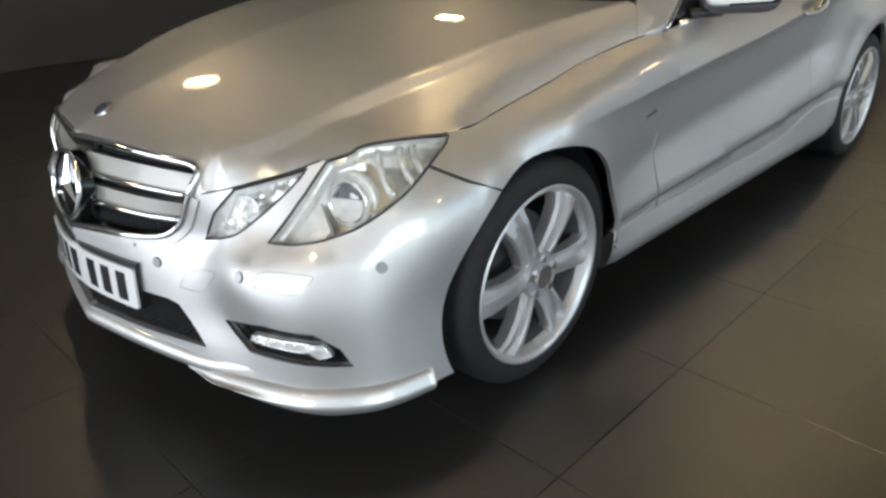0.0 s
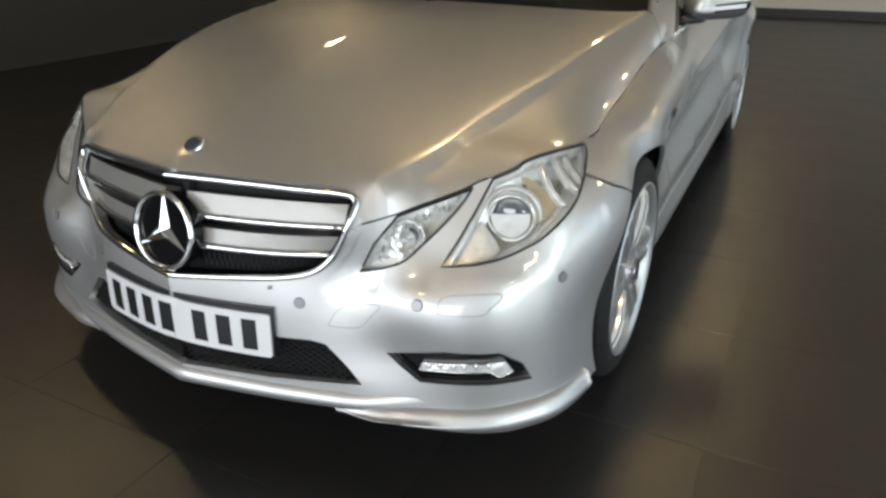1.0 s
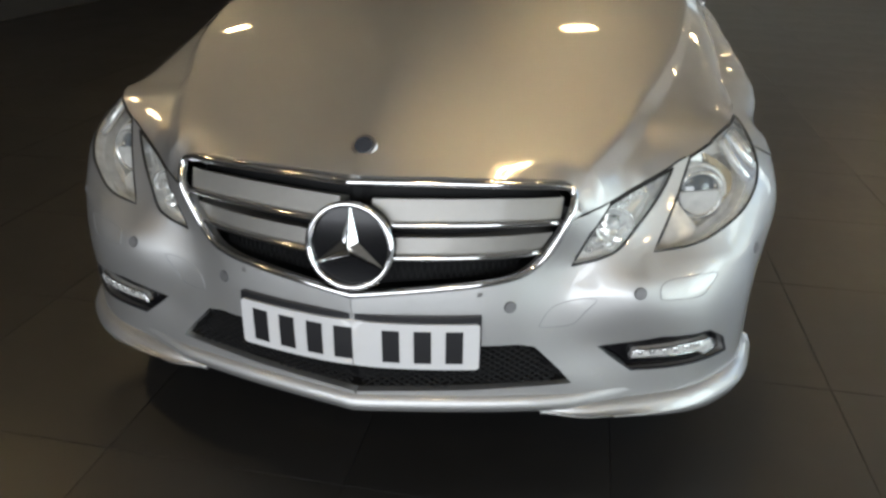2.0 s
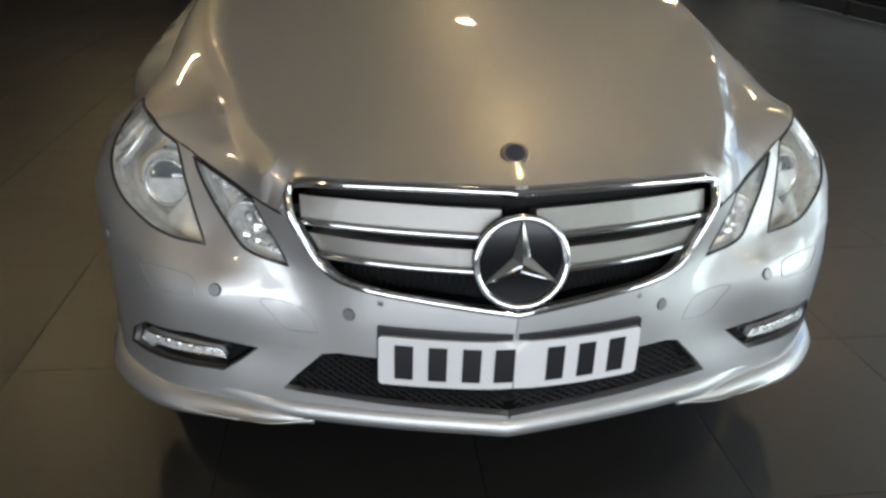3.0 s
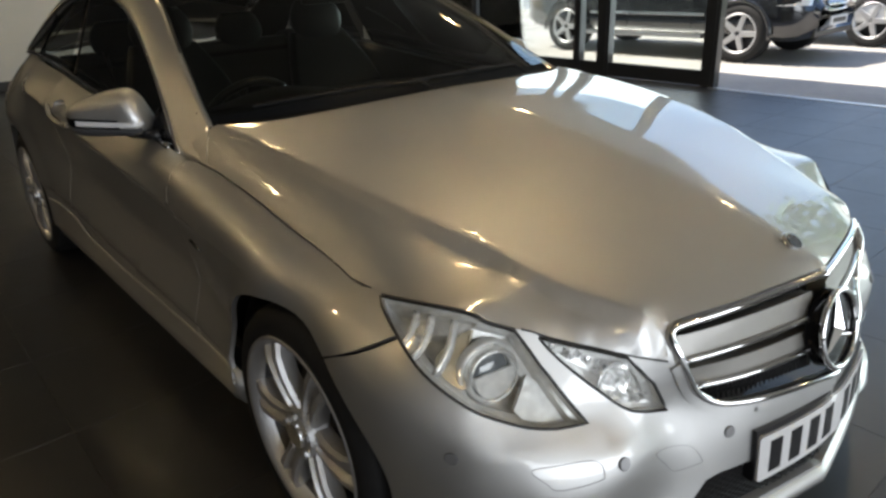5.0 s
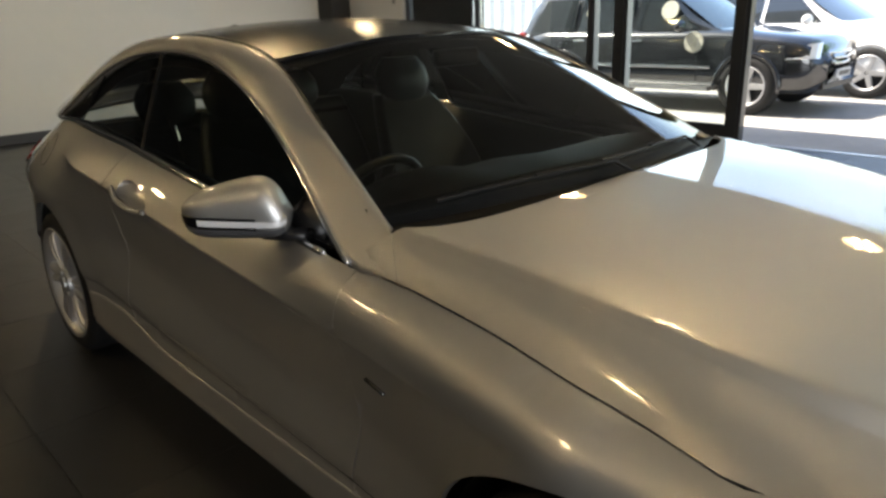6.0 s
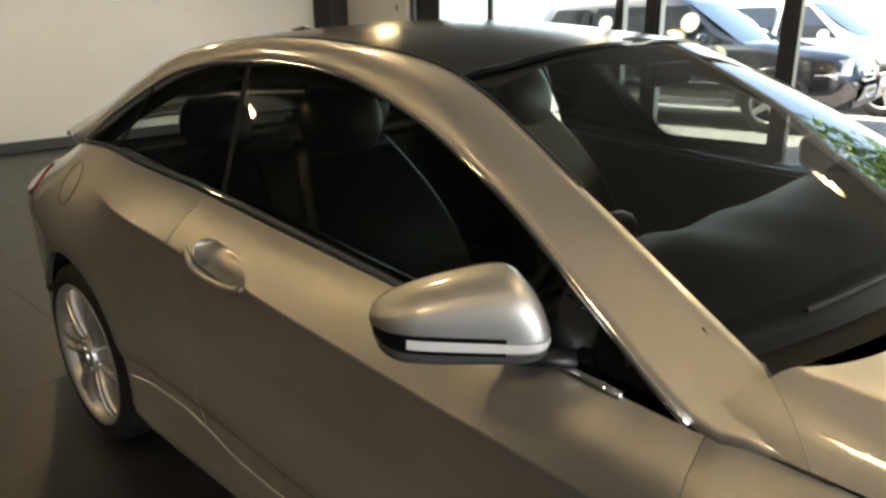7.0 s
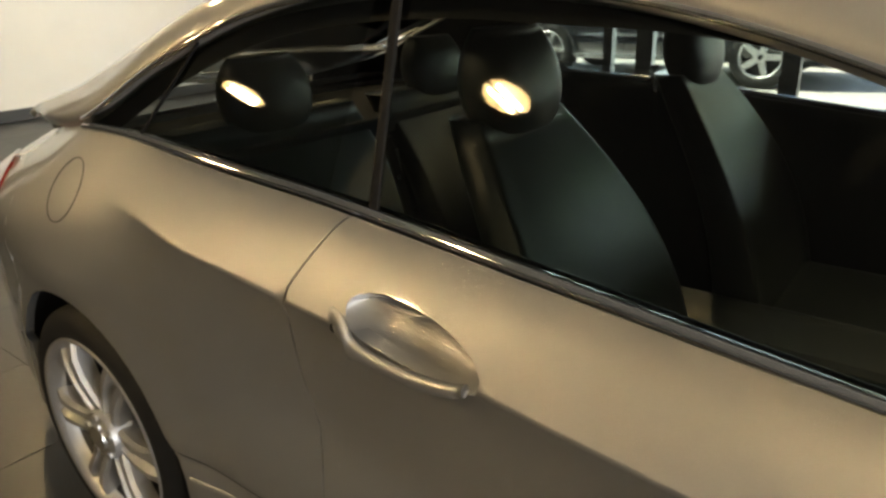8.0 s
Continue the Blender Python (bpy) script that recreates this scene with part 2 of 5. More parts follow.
# ---------- materials ----------
def mat(name, color, rough=.5, metal=0.0, coat=0.0, spec=.5, vary=0.0, scale=8.0, bump=0.0, bump_scale=200.0, emit=0.0, emit_color=None, each=0.0, rough_vary=0.0):
    m = bpy.data.materials.new(name)
    m.use_nodes = True
    nt = m.node_tree
    b = nt.nodes["Principled BSDF"]
    b.inputs["Base Color"].default_value = (*color, 1)
    b.inputs["Roughness"].default_value, b.inputs["Metallic"].default_value = rough, metal
    b.inputs["Coat Weight"].default_value, b.inputs["Coat Roughness"].default_value = coat, .03
    b.inputs["Specular IOR Level"].default_value = spec
    if emit:
        b.inputs["Emission Color"].default_value = (*(emit_color or color), 1)
        b.inputs["Emission Strength"].default_value = emit
    if vary or bump or each or rough_vary:
        tc = nt.nodes.new("ShaderNodeTexCoord")
        src = tc.outputs["Object"]
    if vary or rough_vary:
        n1 = nt.nodes.new("ShaderNodeTexNoise")
        n1.inputs["Scale"].default_value, n1.inputs["Detail"].default_value = scale, 6
        n2 = nt.nodes.new("ShaderNodeTexNoise")
        n2.inputs["Scale"].default_value, n2.inputs["Detail"].default_value = scale * 9, 4
        nt.links.new(src, n1.inputs["Vector"]), nt.links.new(src, n2.inputs["Vector"])
        mix = nt.nodes.new("ShaderNodeMath")
        mix.operation = "MULTIPLY_ADD"
        nt.links.new(n2.outputs["Fac"], mix.inputs[0])
        mix.inputs[1].default_value = .5
        nt.links.new(n1.outputs["Fac"], mix.inputs[2])
        if vary:
            r = nt.nodes.new("ShaderNodeMapRange")
            r.inputs["From Min"].default_value, r.inputs["From Max"].default_value = .4, 1.1
            r.inputs["To Min"].default_value, r.inputs["To Max"].default_value = 1 - vary, 1 + vary
            nt.links.new(mix.outputs[0], r.inputs["Value"])
            mul = nt.nodes.new("ShaderNodeVectorMath")
            mul.operation = "SCALE"
            mul.inputs[0].default_value = color
            last = r.outputs["Result"]
            if each:
                oi = nt.nodes.new("ShaderNodeObjectInfo")
                er = nt.nodes.new("ShaderNodeMapRange")
                er.inputs["To Min"].default_value, er.inputs["To Max"].default_value = 1 - each, 1 + each
                nt.links.new(oi.outputs["Random"], er.inputs["Value"])
                mm = nt.nodes.new("ShaderNodeMath")
                mm.operation = "MULTIPLY"
                nt.links.new(last, mm.inputs[0]), nt.links.new(er.outputs["Result"], mm.inputs[1])
                last = mm.outputs[0]
            nt.links.new(last, mul.inputs["Scale"])
            nt.links.new(mul.outputs[0], b.inputs["Base Color"])
        if rough_vary:
            r = nt.nodes.new("ShaderNodeMapRange")
            r.inputs["From Min"].default_value, r.inputs["From Max"].default_value = .4, 1.1
            r.inputs["To Min"].default_value, r.inputs["To Max"].default_value = max(.02, rough - rough_vary), rough + rough_vary
            nt.links.new(mix.outputs[0], r.inputs["Value"])
            nt.links.new(r.outputs["Result"], b.inputs["Roughness"])
    if bump:
        nb = nt.nodes.new("ShaderNodeTexNoise")
        nb.inputs["Scale"].default_value, nb.inputs["Detail"].default_value = bump_scale, 4
        nt.links.new(src, nb.inputs["Vector"])
        bp = nt.nodes.new("ShaderNodeBump")
        bp.inputs["Strength"].default_value, bp.inputs["Distance"].default_value = bump, .002
        nt.links.new(nb.outputs["Fac"], bp.inputs["Height"])
        nt.links.new(bp.outputs["Normal"], b.inputs["Normal"])
    return m


def pane_material(name, tint, ior=1.5):
    """Thin glass: tinted see-through, with a mirror's share that grows at grazing angles."""
    m = bpy.data.materials.new(name)
    m.use_nodes = True
    nt = m.node_tree
    nt.nodes.remove(nt.nodes["Principled BSDF"])
    tr, gl = nt.nodes.new("ShaderNodeBsdfTransparent"), nt.nodes.new("ShaderNodeBsdfGlossy")
    tr.inputs["Color"].default_value = (*tint, 1)
    gl.inputs["Roughness"].default_value = .01
    fr, mx = nt.nodes.new("ShaderNodeFresnel"), nt.nodes.new("ShaderNodeMixShader")
    fr.inputs["IOR"].default_value = ior
    nt.links.new(fr.outputs[0], mx.inputs[0])
    nt.links.new(tr.outputs[0], mx.inputs[1]), nt.links.new(gl.outputs[0], mx.inputs[2])
    nt.links.new(mx.outputs[0], nt.nodes["Material Output"].inputs["Surface"])
    return m


PAINT = mat("silver_metallic_paint", (.50, .50, .495), .51, .92, 1.0, bump=.03, bump_scale=1800, vary=.03, scale=400)
CHROME = mat("chrome", (.85, .85, .86), .06, 1.0)
SATIN = mat("satin_aluminium", (.62, .62, .63), .28, 1.0, vary=.04, scale=60)
ALLOY = mat("silver_alloy", (.50, .50, .505), .44, .80, .5, vary=.05, scale=40)
# near black puts the shade deep in the wheels into the colour; seams share it
BARREL = mat("barrel_shade_and_seam", (.05, .05, .052), .6, .2, vary=.25, scale=30)
GRILLE_SILVER = mat("grille_silver", (.27, .262, .245), .45, .6, .3, vary=.04, scale=60)
BLACK_PLASTIC = mat("black_plastic", (.012, .012, .013), .45, vary=.2, scale=60, bump=.1, bump_scale=900)
GLOSS_BLACK = mat("gloss_black", (.005, .005, .006), .1, 0, .1, spec=.3)
RUBBER = mat("tyre_rubber", (.010, .010, .0105), .7, spec=.3, vary=.25, scale=30, bump=.2, bump_scale=300)
MESH_BLACK = mat("matt_black_mesh", (.006, .006, .0065), .6, spec=.2, vary=.2, scale=60)
RUBBER_TRIM = mat("rubber_trim", (.012, .012, .012), .5)
LAMP_SILVER = mat("lamp_reflector", (.84, .84, .83), .22, .75, vary=.1, scale=60, bump=.5, bump_scale=90)
LAMP_GREY = mat("lamp_housing", (.70, .70, .69), .30, .45, vary=.25, scale=45, bump=.6, bump_scale=60)
STRIP_WHITE = mat("indicator_lens", (.78, .78, .80), .22, .2, .5)
LAMP_AMBER = mat("lamp_amber", (.66, .58, .44), .25, .5)
LEATHER = mat("dark_leather", (.011, .015, .015), .42, vary=.15, scale=25, bump=.35, bump_scale=260)
CARPET = mat("dark_carpet", (.012, .012, .013), .95, vary=.3, scale=120, bump=.5, bump_scale=900)
ROOF_BLACK = mat("dark_roof_glass", (.006, .006, .006), .20, 0, .0, vary=.1, scale=20, rough_vary=.03)
LINING = mat("dark_lining_cloth", (.020, .020, .020), .9, vary=.1, scale=60)
GREY_SEAM = mat("seam_grey", (.26, .26, .27), .5, .4)
BRAKE = mat("brake_disc_steel", (.10, .10, .10), .5, .6, vary=.15, scale=40)
PLATE_WHITE = mat("plate_white", (.60, .60, .61), .28, coat=.4, vary=.02, scale=40)
PLATE_BLACK = mat("plate_black", (.012, .012, .014), .35)
WINDOW = pane_material("window_tint", (.84, .88, .85), 1.62)
DARK_WINDOW = pane_material("dark_window_tint", (.56, .61, .59))
LENS = pane_material("clear_lens", (.93, .94, .93), 1.45)
SHOP_GLASS = pane_material("shop_window", (.93, .96, .94), 1.45)
TILE = mat("dark_floor_tile", (.010, .0090, .0082), .43, spec=.95, vary=.18, scale=2.2, bump=.05, bump_scale=60, each=.06, rough_vary=.05)
GROUT = mat("tile_joint", (.012, .011, .010), .5, spec=.8, vary=.2, scale=40)
WALL_WHITE = mat("white_wall_paint", (.60, .585, .54), .7, vary=.03, scale=1.5, bump=.08, bump_scale=120)
WALL_DARK = mat("dark_wall_paint", (.020, .019, .018), .75, vary=.15, scale=2, bump=.08, bump_scale=120)
CEILING = mat("ceiling_paint", (.17, .155, .13), .8, vary=.06, scale=2)
SKIRTING = mat("dark_skirting", (.022, .021, .020), .4, vary=.1, scale=30)
FRAME = mat("dark_window_frame", (.018, .020, .024), .35, .2, .3, vary=.1, scale=40)


# ---------- helpers for meshes ----------
def part(name, bm, material, parent=None, label="", smooth=False):
    me = bpy.data.meshes.new(name)
    bm.to_mesh(me)
    bm.free()
    me.materials.append(material)
    if smooth:
        me.polygons.foreach_set("use_smooth", [True] * len(me.polygons))
    ob = new(name, me)
    ob.parent = parent
    if label:
        tagged(ob, label)
    return ob


def thing(name, label, category, group="", kind="", at=None):
    ob = new(name)
    ob.empty_display_size = .1
    if at is not None:
        ob.matrix_world = at
    return tagged(ob, label, category, group, kind)


def box(bm, a, b, bevel=0.0):
    r = bmesh.ops.create_cube(bm, size=1, matrix=Matrix.LocRotScale([(p + q) / 2 for p, q in zip(a, b)], None, [q - p for p, q in zip(a, b)]))
    if bevel:
        es = list({e for v in r["verts"] for e in v.link_edges})
        bmesh.ops.bevel(bm, geom=es, offset=bevel, segments=2, affect="EDGES", profile=.6)
    return r["verts"]


def box_part(name, a, b, material, parent=None, bevel=.004, label=""):
    bm = bmesh.new()
    box(bm, a, b, bevel)
    return part(name, bm, material, parent, label)


def grid_faces(bm, P, flip=False, close=False):
    """Faces over a grid of places (rows, columns, 3)."""
    n, m = P.shape[:2]
    v = [[bm.verts.new(P[i, j]) for j in range(m)] for i in range(n)]
    for i in range(n - 1):
        for j in range(m if close else m - 1):
            f = (v[i][j], v[i + 1][j], v[i + 1][(j + 1) % m], v[i][(j + 1) % m])
            bm.faces.new(f[::-1] if flip else f)
    return v


def tube(bm, line, r, sides=8, closed=False, squash=None):
    """A round bar along a line of places."""
    p = np.array(line, float)
    n = len(p)
    t = np.roll(p, -1, 0) - np.roll(p, 1, 0) if closed else np.gradient(p, axis=0)
    t /= np.linalg.norm(t, axis=1)[:, None] + 1e-12
    rings = []
    up = np.array((0, 0, 1.)) if abs(t[0][2]) < .9 else np.array((1., 0, 0))
    a = np.cross(t[0], up)
    for i in range(n):
        a = a - t[i] * np.dot(a, t[i])
        a /= np.linalg.norm(a)
        b = np.cross(t[i], a)
        ri = r[i] if np.ndim(r) else r
        rings.append([p[i] + ri * (math.cos(k) * a + math.sin(k) * b * (squash or 1)) for k in np.arange(sides) * 2 * math.pi / sides])
    P = np.array(rings)
    if closed:
        P = np.concatenate([P, P[:1]])
    v = grid_faces(bm, P, close=True)
    if not closed:
        bm.faces.new(v[0]), bm.faces.new(v[-1][::-1])


def inside(loops, q):
    """Even-odd test of points against closed loops."""
    c = np.zeros(len(q), bool)
    for lp in loops:
        a, b = lp, np.roll(lp, -1, 0)
        for (x0, y0), (x1, y1) in zip(a, b):
            k = ((y0 > q[:, 1]) != (y1 > q[:, 1]))
            if y0 != y1:
                c ^= k & (q[:, 0] < (x1 - x0) * (q[:, 1] - y0) / (y1 - y0) + x0)
    return c


def sheet_bm(bm, fmap, outline, holes=(), step=.03, lift=0.0, flange=.012, side=1, aspect=1.0, lines=()):
    """Meshes the surface fmap inside an outline of (u, v); its rim turns inwards by flange. side -1: the mirrored half."""
    from mathutils.geometry import delaunay_2d_cdt
    loops = [np.asarray(outline, float)] + [np.asarray(h, float) for h in holes]
    pts, edges = [], []
    for lp in loops:
        n0 = len(pts)
        pts += [tuple(p) for p in lp]
        edges += [(n0 + i, n0 + (i + 1) % len(lp)) for i in range(len(lp))]
    rim = np.vstack(loops)
    for ln in lines:
        ln = np.asarray(ln, float)
        ln = ln[inside(loops, ln)]
        ln = ln[[np.min(((rim - p) ** 2).sum(1)) > .004 ** 2 for p in ln]] if len(ln) else ln
        n0 = len(pts)
        pts += [tuple(p) for p in ln]
        edges += [(n0 + i, n0 + i + 1) for i in range(len(ln) - 1) if np.linalg.norm(ln[i + 1] - ln[i]) < .08]
        rim = np.vstack([rim, ln])
    lo, hi = loops[0].min(0), loops[0].max(0)
    gu, gv = np.meshgrid(np.arange(lo[0], hi[0], step * aspect), np.arange(lo[1], hi[1], step))
    gu = gu + (np.arange(gu.shape[0]) % 2)[:, None] * step * aspect / 2
    q = np.stack([gu.ravel(), gv.ravel()], 1)
    q = q[inside(loops, q)]
    if len(q):
        q = q[np.array([np.min(((rim - p) ** 2).sum(1)) > (step * .45) ** 2 for p in q])]
    pts += [tuple(p) for p in q]
    vs, _, fs, *_ = delaunay_2d_cdt([Vector(p) for p in pts], edges, [], 0, 1e-6)
    uv = np.array([tuple(v) for v in vs])
    tri = np.array([f for f in fs if len(f) == 3])
    tri = tri[inside(loops, uv[tri].mean(1))]
    e = 1e-4
    P = fmap(uv[:, 0], uv[:, 1])
    N = np.cross(fmap(uv[:, 0] + e, uv[:, 1]) - P, fmap(uv[:, 0], uv[:, 1] + e) - P)
    N /= np.linalg.norm(N, axis=1)[:, None] + 1e-12
    out = np.array((.3, 0, 1.)) if fmap in (hood, roof, screen, tail) else P * [1, 0, 0] + np.array((.2, 0, 0)) + np.where(P[:, 1:2] < 0, P * [0, 1, 0], 0)
    sgn = np.sign((N * out).sum(1).mean())
    N *= sgn
    P = P + N * lift
    Q = P - N * flange
    if side < 0:
        P, Q = P * [-1, 1, 1], Q * [-1, 1, 1]
    keep = np.unique(tri)
    bv = {i: bm.verts.new(P[i]) for i in keep}
    flip = (sgn * side) < 0
    cnt = {}
    a = uv[tri]
    b1, b2 = a[:, 1] - a[:, 0], a[:, 2] - a[:, 0]
    area = b1[:, 0] * b2[:, 1] - b1[:, 1] * b2[:, 0]
    for t, ar in zip(tri, area):
        t = t if (ar > 0) != flip else t[::-1]
        bm.faces.new([bv[i] for i in t])
        for i, j in zip(t, np.roll(t, -1)):
            cnt[(int(i), int(j))] = 1
    if flange:
        top, low = {}, {}
        for i, j in list(cnt):
            if (j, i) in cnt or abs(P[i][0]) + abs(P[j][0]) < 2e-4:
                continue
            for k in (i, j):
                if k not in top:
                    top[k], low[k] = bm.verts.new(P[k]), bm.verts.new(Q[k])
            bm.faces.new((top[j], top[i], low[i], low[j]))


def panel(name, fmap, outline, material, parent, holes=(), step=.03, sides=(1, -1), join=False, label="", **kw):
    obs = []
    if join:
        bm = bmesh.new()
        for sd in sides:
            sheet_bm(bm, fmap, outline, holes, step, side=sd, **kw)
        bmesh.ops.remove_doubles(bm, verts=[v for v in bm.verts if abs(v.co.x) < 1e-4], dist=1e-4)
        return [part(name, bm, material, parent, label, True)]
    for sd in sides:
        bm = bmesh.new()
        sheet_bm(bm, fmap, outline, holes, step, side=sd, **kw)
        obs.append(part(name, bm, material, parent, label, True))
    return obs


# ---------- the showroom ----------
X0, X1, Y0, Y1, TOP = -5.6, 5.75, -6.5, 9.75, 3.1
box_part("wall_north", (-.7, Y1, 0), (X1 + .3, Y1 + .25, TOP), WALL_WHITE, bevel=0)
tagged(box_part("wall_north_west", (X0, Y1 + .02, 0), (-.7, Y1 + .25, TOP), WALL_DARK, bevel=0), "dark painted showroom wall", "wall", kind="structure")
tagged(bpy.data.objects["wall_north"], "plain off-white painted showroom wall", "wall", kind="structure")
tagged(box_part("wall_west", (X0 - .25, Y0, 0), (X0, Y1 + .25, TOP), WALL_DARK, bevel=0), "dark painted showroom wall", "wall", kind="structure")
tagged(box_part("wall_south", (X0 - .25, Y0 - .25, 0), (X1 + .3, Y0, TOP), WALL_DARK, bevel=0), "dark painted showroom wall", "wall", kind="structure")
tagged(box_part("ceiling", (X0 - .25, Y0 - .25, TOP), (X1 + .3, Y1 + .25, TOP + .3), CEILING, bevel=0), "flat beige-grey painted showroom ceiling", "ceiling", kind="structure")
tagged(box_part("baseboard", (-.7, Y1 - .02, .001), (X1, Y1, .13), SKIRTING, bevel=.004), "dark skirting board along the white wall", "baseboard", kind="structure")
tagged(box_part("floor", (X0 - .25, Y0 - .25, -.3), (X1 + .05, Y1 + .25, -.003), GROUT, bevel=0), "dark tiled showroom floor with fine joints", "floor", kind="structure")
# ---------- the silver coupe ----------
car = thing("coupe_car", "silver metallic two-door coupe with dark glass roof and alloy wheels", "car")


def arch(yc, a0, a1, n=26):
    """The wheel arch's edge as (s, z), from angle a0 to a1 (degrees, 0 = rearwards, 90 = up)."""
    ry, rz, dy = (.387, .350, .018) if yc < 1 else (.385, .372, 0)
    return [(s_y(yc + dy + ry * math.cos(radians(k))), .32 + rz * math.sin(radians(k))) for k in np.linspace(a0, a1, n)]


LINE = [(s_y(y), float(line_z(y))) for y in np.arange(.15, 3.4, .03)]
LINES = [LINE, [(s, z + .005) for s, z in LINE], [(s, z - .005) for s, z in LINE], [(s, z - .016) for s, z in LINE], [(s_y(y), float(sill_z(y)) + .002) for y in np.arange(.4, 2.5, .03)], [(s_y(y), float(sill_z(y)) - .008) for y in np.arange(.4, 2.5, .03)]]


LAMP_OUT = poly(crom([(1.184, .742), (1.06, .752), (.94, .747), (.806, .713)], 5).tolist() + crom([(.714, .628), (.648, .545)], 4).tolist()
                + crom([(.72, .552), (.80, .567), (.89, .598), (.985, .645), (1.085, .698), (1.165, .731)], 5).tolist(), .03)
LAMP_IN = poly(crom([(.733, .697), (.64, .672), (.545, .647)], 4).tolist() + crom([(.497, .592), (.462, .524)], 4).tolist() + crom([(.515, .536), (.567, .556), (.63, .607)], 4).tolist(), .03)
GRILLE = crom([(0, .710), (.19, .708), (.352, .702), (.435, .695), (.456, .680), (.450, .650), (.437, .62), (.405, .562), (.362, .526), (.30, .512), (.19, .502), (0, .484)], 6)
FOG = poly([(.525, .345), (.66, .371), (.775, .368), (.83, .33), (.856, .281), (.72, .284), (.603, .283), (.56, .315)], .03)
INTAKE = poly([(0, .245), (.24, .252), (.40, .260), (.470, .264), (.44, .30), (.385, .356), (.35, .364), (.20, .366), (0, .36)], .03)
SPLIT = 1.03
# front bumper
low = [(0, .195), (.2, .198), (.42, .205), (.60, .198), (.80, .190), (SPLIT, .186)]
edge = arch(0, 202, 122)
seam = [(1.248, .624), (1.16, .658), (1.085, .697)]
OUT_LOW = crom([(.72, .552), (.80, .567), (.89, .598), (.985, .645), (1.085, .698)], 5).tolist()[::-1]
OUT_IN = crom([(.648, .545), (.714, .628), (.806, .716)], 4).tolist()
IN_LOW = crom([(.515, .536), (.567, .556), (.63, .607), (.733, .700)], 5).tolist()[::-1]
IN_IN = crom([(.462, .524), (.497, .592), (.545, .650)], 4).tolist()
hl = [tuple(p) for p in HOOD_LINE[::-1]]
bump = poly(low, .03, False).tolist() + edge + poly(seam, .03, False).tolist()[1:-1] + OUT_LOW + OUT_IN + [p for p in hl if .74 < p[0] < .80] + IN_LOW + IN_IN + [p for p in hl if p[0] < .54] + [tuple(p) for p in GRILLE if p[1] < .625]
panel("front_bumper", skin, bump, PAINT, car, holes=[FOG, INTAKE[(INTAKE[:, 0] > -1)]], step=.025, join=True, flange=.02, lines=[[(s, float(shelf_z(s))) for s in np.arange(.43, 1.0, .025)]])
# front wings
wing_top = WING_TOP
wing = [(1.19, .750)] + [p for p in wing_top[1:] if p[0] < s_y(.665)] + [(s_y(.678), float(belt_z(.678))), (s_y(.678), .80), (s_y(.678), .6), (s_y(.672), .34), (s_y(.66), .30)] + poly([(s_y(.66), .30), (s_y(.40), .28)], .04, False).tolist()[1:] + arch(0, -10, 121) + [(1.165, .664), (1.095, .702), (1.17, .737)]
panel("front_wing", skin, poly(wing, .03), PAINT, car, step=.03, lines=LINES)
# bonnet
side3 = skin(np.array([s for s, z in wing_top]), np.array([z for s, z in wing_top]))
bon = [(0, .476)] + [(0, y) for y in np.linspace(.44, RIM[0, 1] + .02, 40)] + [tuple(p[:2]) for p in RIM[::4]] + [(p[0] - .001, p[1]) for p in side3[2:-1]] \
    + crom([(.80, .69), (.748, .628), (.68, .568), (.57, .522), (.40, .494), (.20, .482), (.02, .477)], 6).tolist()
fw = .018 + .014 * ramp(crease[3:, 1], .2, -.5)
fold = [crease[3:, :2] + np.stack([k + j * fw, 0 * fw], 1) for k, j in ((-.004, 0), (.004, 0), (-.004, 1), (.004, 1))]
panel("bonnet", hood, bon, PAINT, car, step=.022, join=True, flange=.012, lines=fold)
# doors
G = .0035
door_front = [(s_y(.678 + .0012), z) for z in np.linspace(float(belt_z(.68)) - .002, .31, 16)]
door_low = [(s_y(y), .302) for y in np.linspace(.72, 1.90, 30)]
door_rear = [(s_y(1.91), .306), (s_y(1.965), .36), (s_y(1.995), .5), (s_y(2.038), .70), (s_y(2.022), .865), (s_y(1.982), .965), (s_y(1.968), float(belt_z(1.968)) - .004)]
door_top = [(s_y(y), float(belt_z(y)) - .004) for y in np.linspace(1.945, .69, 34)]
k = np.linspace(0, 2 * math.pi, 28, endpoint=False)
DISH = np.stack([s_y(1.786) + .116 * np.cos(k) - .006 * np.sin(k), .868 + .036 * np.sin(k) + .024 * np.cos(k)], 1)
doors = panel("door", skin, poly(door_front + door_low + crom(door_rear, 5).tolist() + door_top, .04), PAINT, car, holes=[DISH], step=.03, flange=.02, lines=LINES)
# rear quarters
q_front = [(a + G * .9, b) for a, b in crom(door_rear, 5).tolist()[::-1]]
quarter = q_front + [(s_y(1.94), .30), (s_y(2.36), .30)] + arch(2.76, 186, -10) + [(s_y(3.2), .25), (4.55, .25), (4.55, .89)] + [(s_y(y), float(belt_z(y)) - .004) for y in (3.62, 3.45)] \
    + [(s_y(y), float(belt_z(y)) - .004) for y in np.linspace(3.3, 2.005, 30)]
panel("rear_quarter", skin, poly(quarter, .04), PAINT, car, step=.03, flange=.02, lines=LINES)
tail_line = [(4.553, .25), (PS[-1], .25), (PS[-1], .93), (4.9, .92), (4.553, .89)]
panel("rear_bumper", skin, poly(tail_line, .05), PAINT, car, step=.05, join=True)
